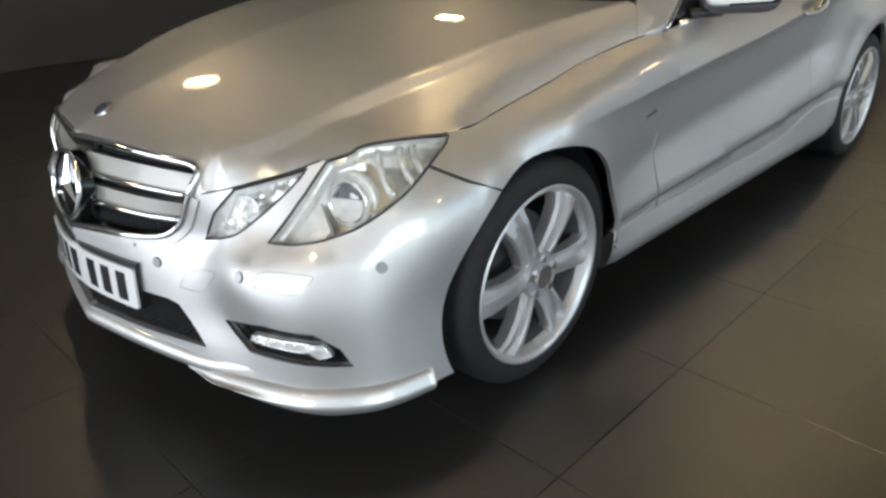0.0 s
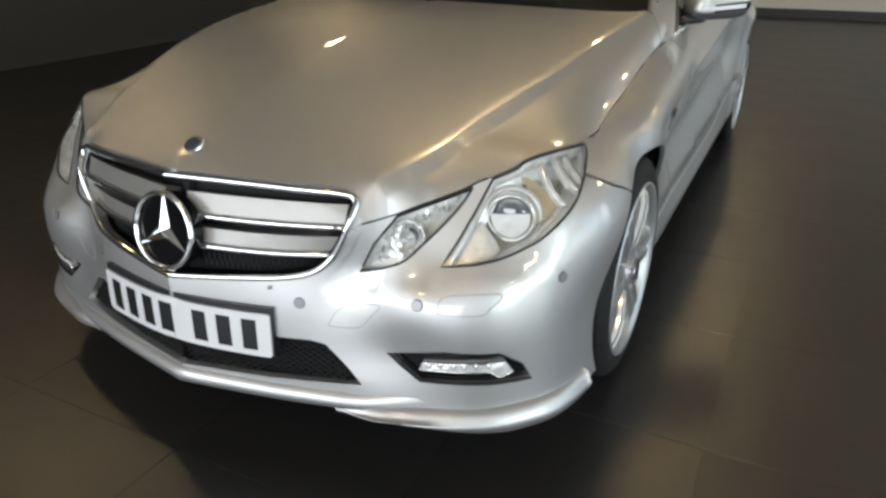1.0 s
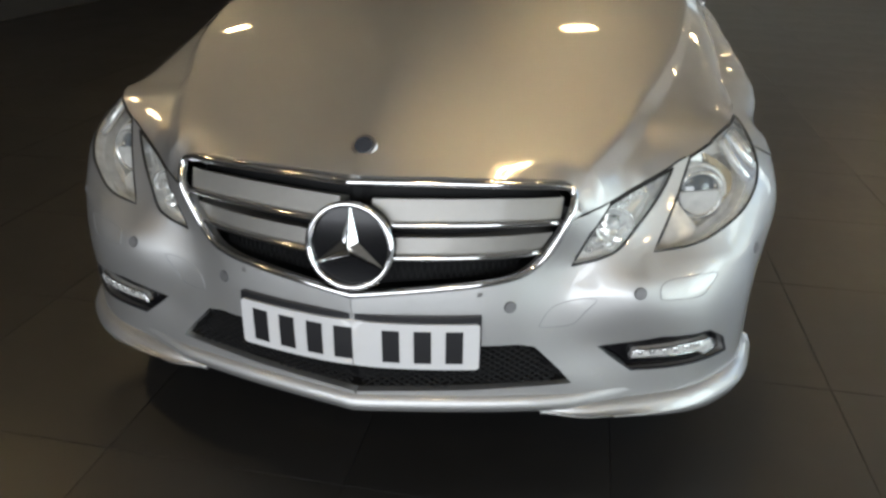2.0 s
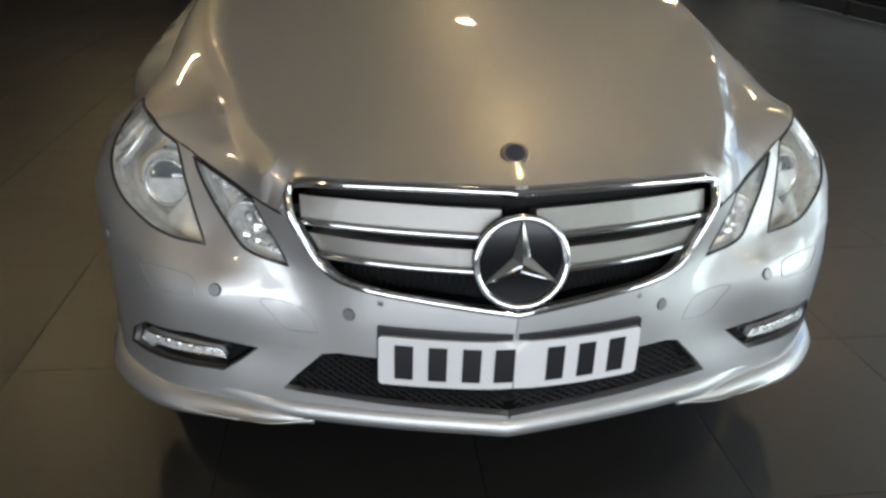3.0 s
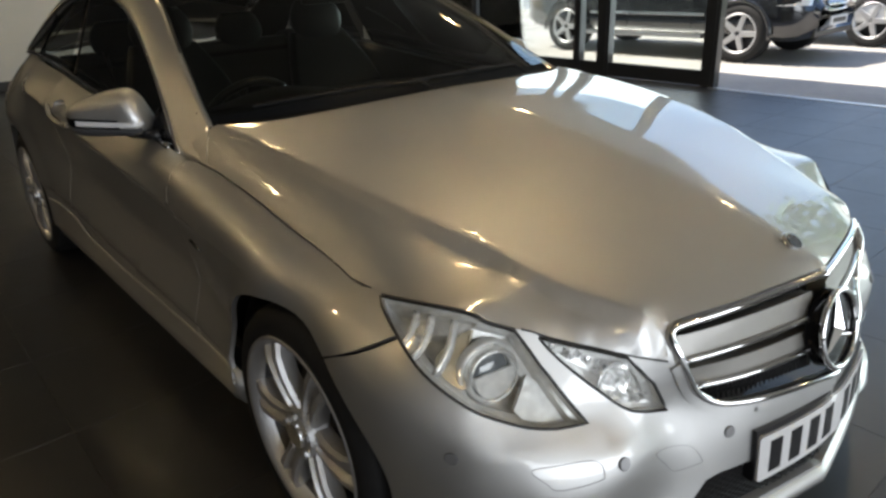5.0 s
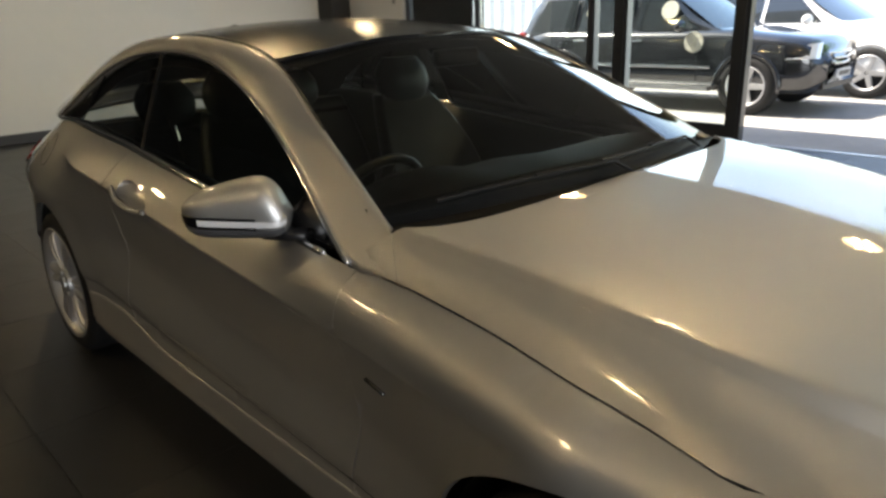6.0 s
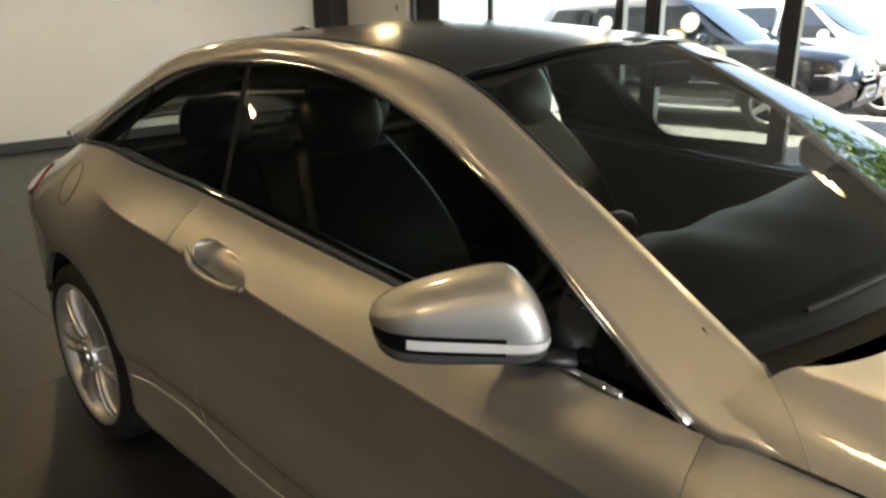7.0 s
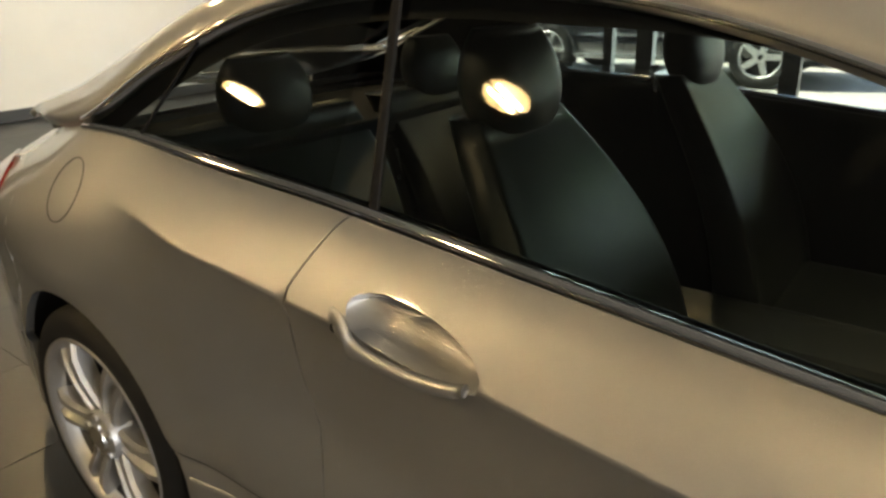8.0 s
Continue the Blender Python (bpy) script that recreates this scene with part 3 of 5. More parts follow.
# glass and roof
ws = [(0, y) for y in np.linspace(.515, 1.215, 20)] + crom([(.15, 1.218), (.3, 1.232), (.45, 1.258), (.572, 1.292)], 5).tolist() + crom([(.62, 1.15), (.66, .985), (.70, .82), (.726, .67)], 5).tolist() + crom([(.55, .60), (.30, .545), (.08, .518)], 5).tolist()
panel("windscreen", screen, ws, WINDOW, car, step=.04, join=True, flange=0)
rf = [(0, y) for y in np.linspace(1.235, 2.70, 36)] + crom([(.2, 2.69), (.40, 2.67), (.528, 2.645)], 4).tolist() + crom([(.53, 2.5), (.545, 2.2), (.548, 1.9), (.556, 1.6), (.578, 1.33)], 6).tolist() + crom([(.45, 1.282), (.3, 1.254), (.1, 1.238)], 4).tolist()
panel("roof_panel", roof, rf, ROOF_BLACK, car, step=.05, join=True)
rw = [(0, y) for y in np.linspace(2.71, 3.20, 14)] + crom([(.2, 3.19), (.4, 3.16), (.56, 3.10)], 4).tolist() + crom([(.555, 2.95), (.53, 2.70)], 4).tolist() + [(.4, 2.68), (.2, 2.70)]
panel("rear_window", tail, rw, DARK_WINDOW, car, step=.05, join=True, flange=0)
bl = [(0, y) for y in np.linspace(3.205, 3.84, 14)] + [(.3, 3.80), (.46, 3.74), (.53, 3.62), (.57, 3.4), (.58, 3.2), (.56, 3.115), (.4, 3.165), (.2, 3.195)]
panel("boot_lid", tail, poly(bl, .05), PAINT, car, step=.05, join=True)
# roof rails, from the windscreen's foot to the tail
hz = [float(hood(np.array(a), np.array(b))[2]) for a, b in ((.741, .640), (.738, .648), (.806, .56))]
E1 = crom([(.741, .640, hz[0] + .001), (.735, .655, .962), (.665, .97, 1.128), (.585, 1.3, 1.281), (.560, 1.6, 1.336), (.55, 2.0, 1.352), (.535, 2.5, 1.306), (.56, 2.9, 1.168), (.58, 3.12, 1.080), (.56, 3.5, .988)], 10)
E2 = crom([(.802, .555, float(belt_z(.555)) - .001), (.808, .62, float(belt_z(.62)) + .002), (.814, .700, .879), (.768, .89, .99), (.72, 1.10, 1.115), (.670, 1.35, 1.217), (.627, 1.65, 1.285), (.611, 2.0, 1.302), (.630, 2.35, 1.262), (.676, 2.62, 1.162), (.728, 2.86, 1.040), (.665, 3.2, .999), (.56, 3.5, .962)], 10)


def along(c, n):
    d = np.concatenate([[0], np.cumsum(np.linalg.norm(np.diff(c, axis=0), axis=1))])
    return np.stack([np.interp(np.linspace(0, d[-1], n), d, c[:, k]) for k in range(3)], 1)


def rail(side):
    a, b = along(E1, 90), along(E2, 90)
    k = np.linspace(0, 1, 9)[:, None, None]
    P = a[None] * (1 - k) + b[None] * k
    d = b - a
    t = np.gradient((a + b) / 2, axis=0)
    n = np.cross(t, d)
    n /= np.linalg.norm(n, axis=1)[:, None]
    n *= np.sign(n[:, 2:3] + n[:, 0:1])
    P = P + n[None] * (.020 * np.sin(math.pi * k) ** .8) * ramp(np.linspace(-.4, 5, 90), 0, 1.5)[None, :, None] + n[None] * .004 * np.clip(np.linspace(0, 9, 90), 0, 1)[None, :, None]
    P = np.concatenate([(a - n * .015)[None], P, (b - n * .02)[None]])
    if side < 0:
        P = P * [-1, 1, 1]
    bm = bmesh.new()
    grid_faces(bm, P, flip=side > 0)
    return part("roof_rail", bm, PAINT, car, "", True)


rail(1), rail(-1)


def pillar_lining(side):
    """Dark cloth inside a roof rail, from the windscreen to the tail."""
    a, b = along(E1[6:], 60) - [.022, 0, .022], along(E2[14:], 60)
    b = b - np.stack([.020 + .014 * ramp(b[:, 1], 1.3, 1.8), 0 * b[:, 1], .010 + .040 * ramp(b[:, 1], 1.3, 1.8)], 1)
    k = np.linspace(0, 1, 5)[:, None, None]
    bm = bmesh.new()
    grid_faces(bm, (a[None] * (1 - k) + b[None] * k) * [side, 1, 1], flip=side < 0)
    return part("pillar_lining", bm, LINING, car, "dark cloth lining of the roof pillar", True)


pillar_lining(1), pillar_lining(-1)
# side windows
WIN_TOP = along(E2[20:101], 60)
belt = np.array([(y, float(belt_z(y)) + .006) for y in np.linspace(2.84, .80, 50)])
up = np.array([(p[1], p[2] - .004) for p in WIN_TOP if p[2] > float(belt_z(p[1])) + .012])
rear_part = up[up[:, 0] > 2.02]
front_part = up[up[:, 0] <= 1.99]
wb = belt[belt[:, 0] <= 1.99]
wr = belt[belt[:, 0] > 2.02]
panel("side_window", glass, np.vstack([front_part, wb[:-1]]), DARK_WINDOW, car, step=.05, flange=0)
panel("quarter_window", glass, np.vstack([rear_part, wr]), DARK_WINDOW, car, step=.05, flange=0)
for sd in (1, -1):
    bm = bmesh.new()
    ln = np.array([(glass_x(np.array(y), np.array(z)) + .006, y, z - .008) for y, z in belt])
    tube(bm, ln * [sd, 1, 1], .0135, 8, squash=.75)
    part("window_trim", bm, CHROME, car, "bright chrome strip along the window", True)
    bm = bmesh.new()
    tube(bm, (WIN_TOP + [.004, 0, 0]) * [sd, 1, 1], .006, 6)
    part("window_seal", bm, CHROME, car, "thin chrome window surround", True)


# wheels
def wheel(at, side, wide):
    bm = bmesh.new()
    bmesh.ops.create_cone(bm, segments=32, radius1=.072, radius2=.062, depth=.05, cap_ends=True, matrix=pose(wide / 2 - .022, 0, 0, 0, 90, 0))
    w = part("wheel", bm, ALLOY, car)
    w.matrix_local = at
    prof = [(-wide / 2, .240), (-wide / 2 - .006, .275), (-wide / 2 + .006, .305), (-wide / 2 + .03, .319), (0, .322), (wide / 2 - .03, .319), (wide / 2 - .006, .305), (wide / 2 + .006, .275), (wide / 2, .240)]
    c = crom(prof, 4)
    k = np.linspace(0, 2 * math.pi, 72, endpoint=False)
    P = np.array([[(x, r * math.cos(a), r * math.sin(a)) for a in k] for x, r in c])
    bm = bmesh.new()
    grid_faces(bm, P, close=True)
    tyre = part("tyre", bm, RUBBER, w, "black road tyre", True)
    rim = bmesh.new()
    o = wide / 2
    rp = [(-o, .225), (-o + .03, .21), (o - .05, .21), (o - .03, .222), (o - .006, .232), (o + .005, .243), (o + .008, .250), (o - .004, .254)]
    P = np.array([[(x, r * math.cos(a), r * math.sin(a)) for a in k] for x, r in rp[3:]])
    grid_faces(rim, P, close=True)
    rim_ob = part("rim", rim, ALLOY, w, "silver alloy rim", True)
    # the barrel's dark colour holds the shade behind the spokes
    rim = bmesh.new()
    P = np.array([[(x, r * math.cos(a), r * math.sin(a)) for a in k] for x, r in rp[:4]])
    grid_faces(rim, P, close=True)
    part("rim_barrel", rim, BARREL, rim_ob, "inside of the rim, coloured dark for the shade there", True)
    for i in range(6):
        bm = bmesh.new()
        rows = []
        for r, h, x in ((.050, .032, o - .012), (.09, .031, o - .004), (.14, .033, o + .002), (.19, .039, o + .002), (.236, .048, o - .010)):
            rows.append([(x - .045, -h, r), (x - .012, -h, r), (x - .001, -h + .005, r), (x + .001, -.45 * h, r), (x - .007, -.34 * h, r), (x - .016, -.22 * h, r), (x - .016, .22 * h, r), (x - .007, .34 * h, r), (x + .001, .45 * h, r), (x - .001, h - .005, r), (x - .012, h, r), (x - .045, h, r)])
        grid_faces(bm, np.array(rows), flip=True)
        bmesh.ops.rotate(bm, verts=bm.verts, cent=(0, 0, 0), matrix=Matrix.Rotation(radians(60 * i + 30), 3, "X"))
        part("spoke", bm, ALLOY, w, "", False)
    bm = bmesh.new()
    bmesh.ops.create_cone(bm, segments=32, radius1=.034, radius2=.031, depth=.012, cap_ends=True, matrix=pose(o + .006, 0, 0, 0, 90, 0))
    part("hub_cap", bm, SATIN, w, "round grey hub cap")
    for i in range(5):
        bm = bmesh.new()
        a = radians(72 * i + 20)
        bmesh.ops.create_cone(bm, segments=6, radius1=.011, radius2=.010, depth=.016, cap_ends=True, matrix=pose(o + .002, .051 * math.cos(a), .051 * math.sin(a), 0, 90, 0))
        part("wheel_bolt", bm, SATIN, w)
    bm = bmesh.new()
    bmesh.ops.create_cone(bm, segments=48, radius1=.16, radius2=.16, depth=.02, cap_ends=True, matrix=pose(o - .11, 0, 0, 0, 90, 0))
    part("brake_disc", bm, BRAKE, w, "steel brake disc behind the spokes")
    return w


for sd in (1, -1):
    for yc, wd in ((0, .215), (2.76, .240)):
        m = pose(sd * ((.897 if yc < 1 else .888) - wd / 2), yc, .322, 0, 0, 0 if sd > 0 else 180)
        wheel(m, sd, wd)
# wheel houses, floor pan and bulkheads keep the inside dark
for sd in (1, -1):
    for yc in (0, 2.76):
        bm = bmesh.new()
        k = np.radians(np.linspace(-20, 200, 30))
        P = np.array([[(x * sd, yc + r * math.cos(a), .32 + r * math.sin(a)) for a in k] for x, r in ((.850, .400 if yc > 1 else .372), (.55, .37), (.55, .01))])
        grid_faces(bm, P)
        part("wheel_arch_liner", bm, BLACK_PLASTIC, car, "black wheel arch liner", True)
box_part("floor_pan", (-.72, -.45, .17), (.72, 3.5, .22), BLACK_PLASTIC, car, .01)
box_part("engine_bay", (-.52, -.60, .25), (.52, .5, .62), BLACK_PLASTIC, car, .02)

# dark joints round the roof rails' feet
for sd in (1, -1):
    bm = bmesh.new()
    tube(bm, (skin(np.array([s_y(y) for y in np.linspace(.53, .70, 10)]), np.array([float(belt_z(y)) for y in np.linspace(.53, .70, 10)])) + [.001, 0, .002]) * [sd, 1, 1], .0022, 6)
    part("wing_joint", bm, RUBBER_TRIM, car, "dark joint at the pillar's foot")
    bm = bmesh.new()
    q = np.linspace(0, 1, 8)[:, None]
    ln = np.array((.737, .643)) * (1 - q) + np.array((.801, .552)) * q
    tube(bm, (hood(ln[:, 0], ln[:, 1]) + [0, 0, .0005]) * [sd, 1, 1], .0009, 6)
    part("pillar_joint", bm, GREY_SEAM, car, "fine joint between bonnet and pillar")
    bm = bmesh.new()
    k = [p for p in HOOD_LINE if p[0] < .80]
    tube(bm, (skin(np.array([p[0] for p in k]), np.array([p[1] for p in k])) + [0, -.001, .001]) * [sd, 1, 1], .0019, 6)
    part("bonnet_joint", bm, RUBBER_TRIM, car, "dark joint below the bonnet's edge")
# ---------- the showroom's fittings ----------
XG = 5.80                      # the line of the window front
tagged(box_part("wall_east", (XG - .08, 8.0, 0), (XG + .17, Y1 + .25, TOP), WALL_WHITE, bevel=0), "short beige painted wall beside the windows", "wall", kind="structure")
tagged(box_part("wall_header", (XG - .08, Y0, 2.96), (XG + .17, 8.0, TOP), WALL_WHITE, bevel=0), "painted header above the windows", "wall", kind="structure")
tagged(box_part("wall_corner", (XG - .08, Y0 - .25, 0), (XG + .17, Y0, TOP), WALL_WHITE, bevel=0), "plain painted wall end", "wall", kind="structure")


def column(x0, x1, y0, y1, label):
    c = thing("column", label, "column", kind="structure")
    box_part("column_casing", (x0, y0, .0), (x1, y1, TOP), WALL_DARK, c, .012)
    return c


column(5.36, 5.72, 9.33, 9.745, "black painted square column at the wall's corner")
column(-.40, -.05, 9.36, 9.745, "black painted square column against the white wall")
sock = thing("wall_switch", "small grey wall switch on the beige wall", "switch")
box_part("switch_plate", (XG - .092, 8.16, 1.58), (XG - .08, 8.245, 1.67), mat("switch_grey", (.35, .34, .31), .4), sock, .004)
box_part("switch_rocker", (XG - .097, 8.185, 1.60), (XG - .092, 8.22, 1.65), mat("switch_dark", (.12, .12, .12), .4), sock, .002)

# banner with its writing as plain bars
ban = thing("wall_banner", "white banner with a dark line of lettering and orange rule", "banner")
BAN = mat("banner_white", (.78, .77, .74), .5, vary=.02, scale=3)
box_part("banner_sheet", (-.6, Y1 - .018, 1.93), (5.27, Y1 - .004, 2.62), BAN, ban, .003)
box_part("orange_rule", (-.55, Y1 - .022, 1.955), (5.20, Y1 - .018, 1.975), mat("banner_orange", (.75, .24, .05), .5), ban, .001, "thin orange rule")
INK = mat("banner_ink", (.035, .035, .04), .5)
x = .62
for i, (w, h) in enumerate([(.15, 0), (.15, 0), (.15, 0), (.04, -1), (.13, 1), (.12, 0), (.11, 0), (.12, 0), (.12, 0), (.12, 0), (.08, 0), (.18, 0), (.12, 0), (.12, 0), (.11, 0), (.12, 0), (.08, 0), (.11, 0), (.12, 0), (.12, 0), (.08, 1), (.08, 0), (.12, 0), (.04, -1), (.11, 0), (.12, 0), (.04, -1), (.12, 0), (.12, 1)]):
    top = 2.03 + (.17 if h == 0 else .235 if h > 0 else .04)
    box_part("letter_bar", (x, Y1 - .021, 2.03), (x + w * .82, Y1 - .018, top), INK, ban, .0, "plain dark bar")
    x += w * 1.30


# window front: posts, panes, one open bay
def post(y, w=.075, d=.11, top=2.96):
    p = thing("window_post", "dark metal window post standing on the threshold", "window post", "window posts", "structure")
    box_part("post_bar", (XG - d / 2, y - w / 2, 0), (XG + d / 2, y + w / 2, top), FRAME, p, .006)
    box_part("post_bead", (XG - d / 2 - .012, y - w / 4, .02), (XG - d / 2, y + w / 4, top - .02), FRAME, p, .003)
    return p


POSTS = [7.93, 6.49, 4.60, 2.76, -1.10, -2.75, -4.40, -6.05]
for y in POSTS:
    post(y, {2.76: .17, 4.60: .10}.get(y, .075))
post(4.19, .18)


def pane(name, y0, y1, foot=.17, rail=True):
    w = thing(name, "clear shop window pane in a dark frame", "window", "shop windows", "structure")
    bm = bmesh.new()
    box(bm, (XG - .004, y0, foot), (XG + .004, y1, 2.90))
    g = part("pane", bm, SHOP_GLASS, w)
    g.visible_shadow = False
    box_part("bottom_rail", (XG - .035, y0, .005), (XG + .035, y1, foot), FRAME, w, .006)
    box_part("top_rail", (XG - .035, y0, 2.89), (XG + .035, y1, 2.96), FRAME, w, .006)
    return w


for i, (a, b) in enumerate(((6.53, 7.89), (4.64, 6.45), (2.80, 4.14), (-2.71, -1.14), (-4.36, -2.79), (-6.01, -4.44), (4.24, 4.56))):
    pane(f"window_{i + 1}", a, b)
th = tagged(box_part("threshold", (XG - .10, -1.06, -.002), (XG - .03, 2.72, .006), mat("threshold_metal", (.75, .75, .74), .35, .8, vary=.1, scale=20), bevel=.002), "pale metal threshold strip of the open doorway", "threshold", kind="structure")
# frame bars of the unseen south windows, on the solid wall behind the camera
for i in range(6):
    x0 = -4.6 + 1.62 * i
    w = thing(f"window_{i + 11}", "dark frame bars of an unseen shop window", "window", "shop windows", "structure")
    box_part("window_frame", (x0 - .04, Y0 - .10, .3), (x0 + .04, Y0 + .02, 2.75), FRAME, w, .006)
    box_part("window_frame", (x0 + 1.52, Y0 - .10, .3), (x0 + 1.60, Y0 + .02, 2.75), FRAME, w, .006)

# ceiling spotlights
GLOW = mat("lamp_glow", (1, .9, .7), emit=SPOT_GLOW, emit_color=(1, .67, .31))
GLOW_TUBE = mat("tube_glow", (1, .95, .85), emit=SPOT_GLOW * 14, emit_color=(1, .79, .47))
GLOW_DIM = mat("lamp_brass", (.62, .50, .28), .3, .9)


def spotlight():
    t = thing("ceiling_lamp", "round recessed twin-tube ceiling downlight, lit warm", "ceiling lamp", "ceiling downlights")
    bm = bmesh.new()
    kk = np.linspace(0, 2 * math.pi, 40, endpoint=False)
    P = np.array([[(r * math.cos(a), r * math.sin(a), z) for a in kk] for r, z in ((.205, -.001), (.203, -.012), (.182, -.014), (.172, -.004))])
    grid_faces(bm, P, close=True)
    part("lamp_ring", bm, GLOW_DIM, t, "brass-coloured metal ring", True)
    bm = bmesh.new()
    bmesh.ops.create_circle(bm, cap_ends=True, segments=40, radius=.176, matrix=pose(0, 0, -.003))
    bmesh.ops.reverse_faces(bm, faces=bm.faces)
    part("lamp_glass", bm, GLOW, t, "glowing frosted reflector")
    for d in (-.045, .045):
        bm = bmesh.new()
        tube(bm, [(-.12, d, -.018), (.12, d, -.018)], .016, 10)
        part("lamp_tube", bm, GLOW_TUBE, t, "bright fluorescent tube", True)
    bm = bmesh.new()
    box(bm, (-.175, -.010, -.016), (.175, .010, -.006), .002)
    part("lamp_bar", bm, GLOW_DIM, t, "metal bar across the lamp")
    return t


first = None
for x, y in SPOTS:
    m = pose(x, y, TOP - .001, 0, 0, 25)
    if first is None:
        first = spotlight()
        first.matrix_world = m
    else:
        copy_thing(first, m)
# ---------- the coupe's details ----------
def on_skin(pts, lift=0.0, side=1):
    """Places on the body, lifted off it, from (s, z)."""
    p = np.array(pts, float)
    e = 1e-4
    P = skin(p[:, 0], p[:, 1])
    N = np.cross(skin(p[:, 0] + e, p[:, 1]) - P, skin(p[:, 0], p[:, 1] + e) - P)
    N /= np.linalg.norm(N, axis=1)[:, None]
    P = P + N * lift
    return P * [side, 1, 1]


def both(half):
    """A line from the middle outwards, made whole with its mirrored half."""
    h = np.array(half)
    return np.vstack([h[::-1] * [-1, 1, 1], h[1:]])


# radiator grille
bm = bmesh.new()
g3 = on_skin(GRILLE, .004)
loop = np.vstack([g3, (g3[1:-1] * [-1, 1, 1])[::-1]])
tube(bm, loop, .0080, 10, closed=True)
grille = part("radiator_grille", bm, CHROME, car, "chrome grille surround with a raised middle", True)
# painted shell round the grille: a proud band below the bonnet line, a fillet at the corner
bm = bmesh.new()
gl = np.array([p for p in GRILLE if p[1] < .634])
gt = np.gradient(gl, axis=0)
gt /= np.linalg.norm(gt, axis=1)[:, None]
go = gl + np.stack([-gt[:, 1], gt[:, 0]], 1) * .026
go[-1, 0] = 0
band = np.vstack([gl, go[::-1]])
for sd in (1, -1):
    sheet_bm(bm, skin, band, (), .012, lift=.005, flange=.008, side=sd)
part("grille_shell", bm, PAINT, grille, "silver painted band round the grille", True)
for sd in (1, -1):
    bm = bmesh.new()
    sheet_bm(bm, skin, poly([(.440, .62), (.452, .66), (.456, .685), (.440, .703), (.458, .704), (.476, .685), (.492, .655), (.505, .638), (.49, .62)], .012), (), .015, lift=-.003, flange=.004, side=sd)
    part("shell_corner", bm, PAINT, grille, "", True)
bm = bmesh.new()
gin = GRILLE.copy()
for sd in (1, -1):
    sheet_bm(bm, skin, gin, (), .05, lift=-.055, flange=0, side=sd)
part("grille_backing", bm, MESH_BLACK, grille)
for z0, z1, e0, e1 in ((.632, .678, .444, .452), (.566, .602, .409, .430)):
    for sd in (1, -1):
        bm = bmesh.new()
        sheet_bm(bm, skin, poly([(.045, z0), (e0 - .012, z0), (e1 - .012, z1), (.045, z1)], .03), (), .03, lift=-.012, flange=.05, side=sd)
        slat = part("grille_slat", bm, GRILLE_SILVER, grille, "", True)
        bm = bmesh.new()
        tube(bm, on_skin([(s, z0 - .004) for s in np.linspace(.05, e0 - .012, 14)], -.006, sd), .0065, 8)
        part("chrome_strip", bm, CHROME, slat, "chrome strip", True)
bm = bmesh.new()
for sd in (1, -1):
    for i in range(26):
        for d in (1, -1):
            s0 = .08 + .014 * i
            ln = [(s0 + d * k * .012, .508 + .055 * k) for k in (0, .5, 1)]
            if ln[-1][0] < .36 and ln[-1][0] > .05:
                tube(bm, on_skin(ln, -.035, sd), .0014, 4)
tagged(part("grille_mesh", bm, MESH_BLACK, grille), "fine black mesh", kind="stuff")
# round emblem
c0, tiltm = Vector((0, -.826, .591)), pose(0, 0, 0, 78, 0, 0)
M = Matrix.Translation(c0) @ tiltm
k = np.linspace(0, 2 * math.pi, 56, endpoint=False)
bm = bmesh.new()
tube(bm, [M @ Vector((.086 * math.cos(a), .086 * math.sin(a), .006)) for a in k], .0068, 10, closed=True)
emblem = part("emblem", bm, CHROME, car, "round chrome emblem on the grille", True)
bm = bmesh.new()
bmesh.ops.create_cone(bm, segments=56, radius1=.088, radius2=.084, depth=.03, cap_ends=True, matrix=M @ pose(0, 0, -.014))
part("emblem_back", bm, GLOSS_BLACK, emblem, "glossy black disc")
bm = bmesh.new()
for i in range(3):
    R = Matrix.Rotation(radians(90 + 120 * i), 4, "Z")
    v = [bm.verts.new(M @ R @ Vector(p)) for p in ((.084, 0, .005), (.010, .0165, .003), (0, 0, .016), (.010, -.0165, .003))]
    bm.faces.new((v[0], v[1], v[2])), bm.faces.new((v[0], v[2], v[3]))
part("emblem_bar", bm, CHROME, emblem, "three plain chrome bars")
# bonnet badge
hz = float(hood(np.array(0.), np.array(-.705))[2])
nb = pose(0, -.705, hz, 36, 0, 0)
bm = bmesh.new()
bmesh.ops.create_cone(bm, segments=36, radius1=.028, radius2=.025, depth=.006, cap_ends=True, matrix=nb @ pose(0, 0, .002))
badge = part("bonnet_badge", bm, SATIN, car, "small round metal bonnet badge")
bm = bmesh.new()
bmesh.ops.create_cone(bm, segments=36, radius1=.020, radius2=.019, depth=.003, cap_ends=True, matrix=nb @ pose(0, 0, .0055))
part("badge_disc", bm, mat("badge_blue_grey", (.06, .065, .08), .25, .4, .5), badge)

# number plate on its black plinth, bent round the nose
def plate_map(s, z):
    """The nose with its middle rounded off."""
    return skin(s, z) + np.stack([0 * s, .21 * (np.sqrt(np.square(s) + .0049) - np.abs(s)), 0 * s], -1)


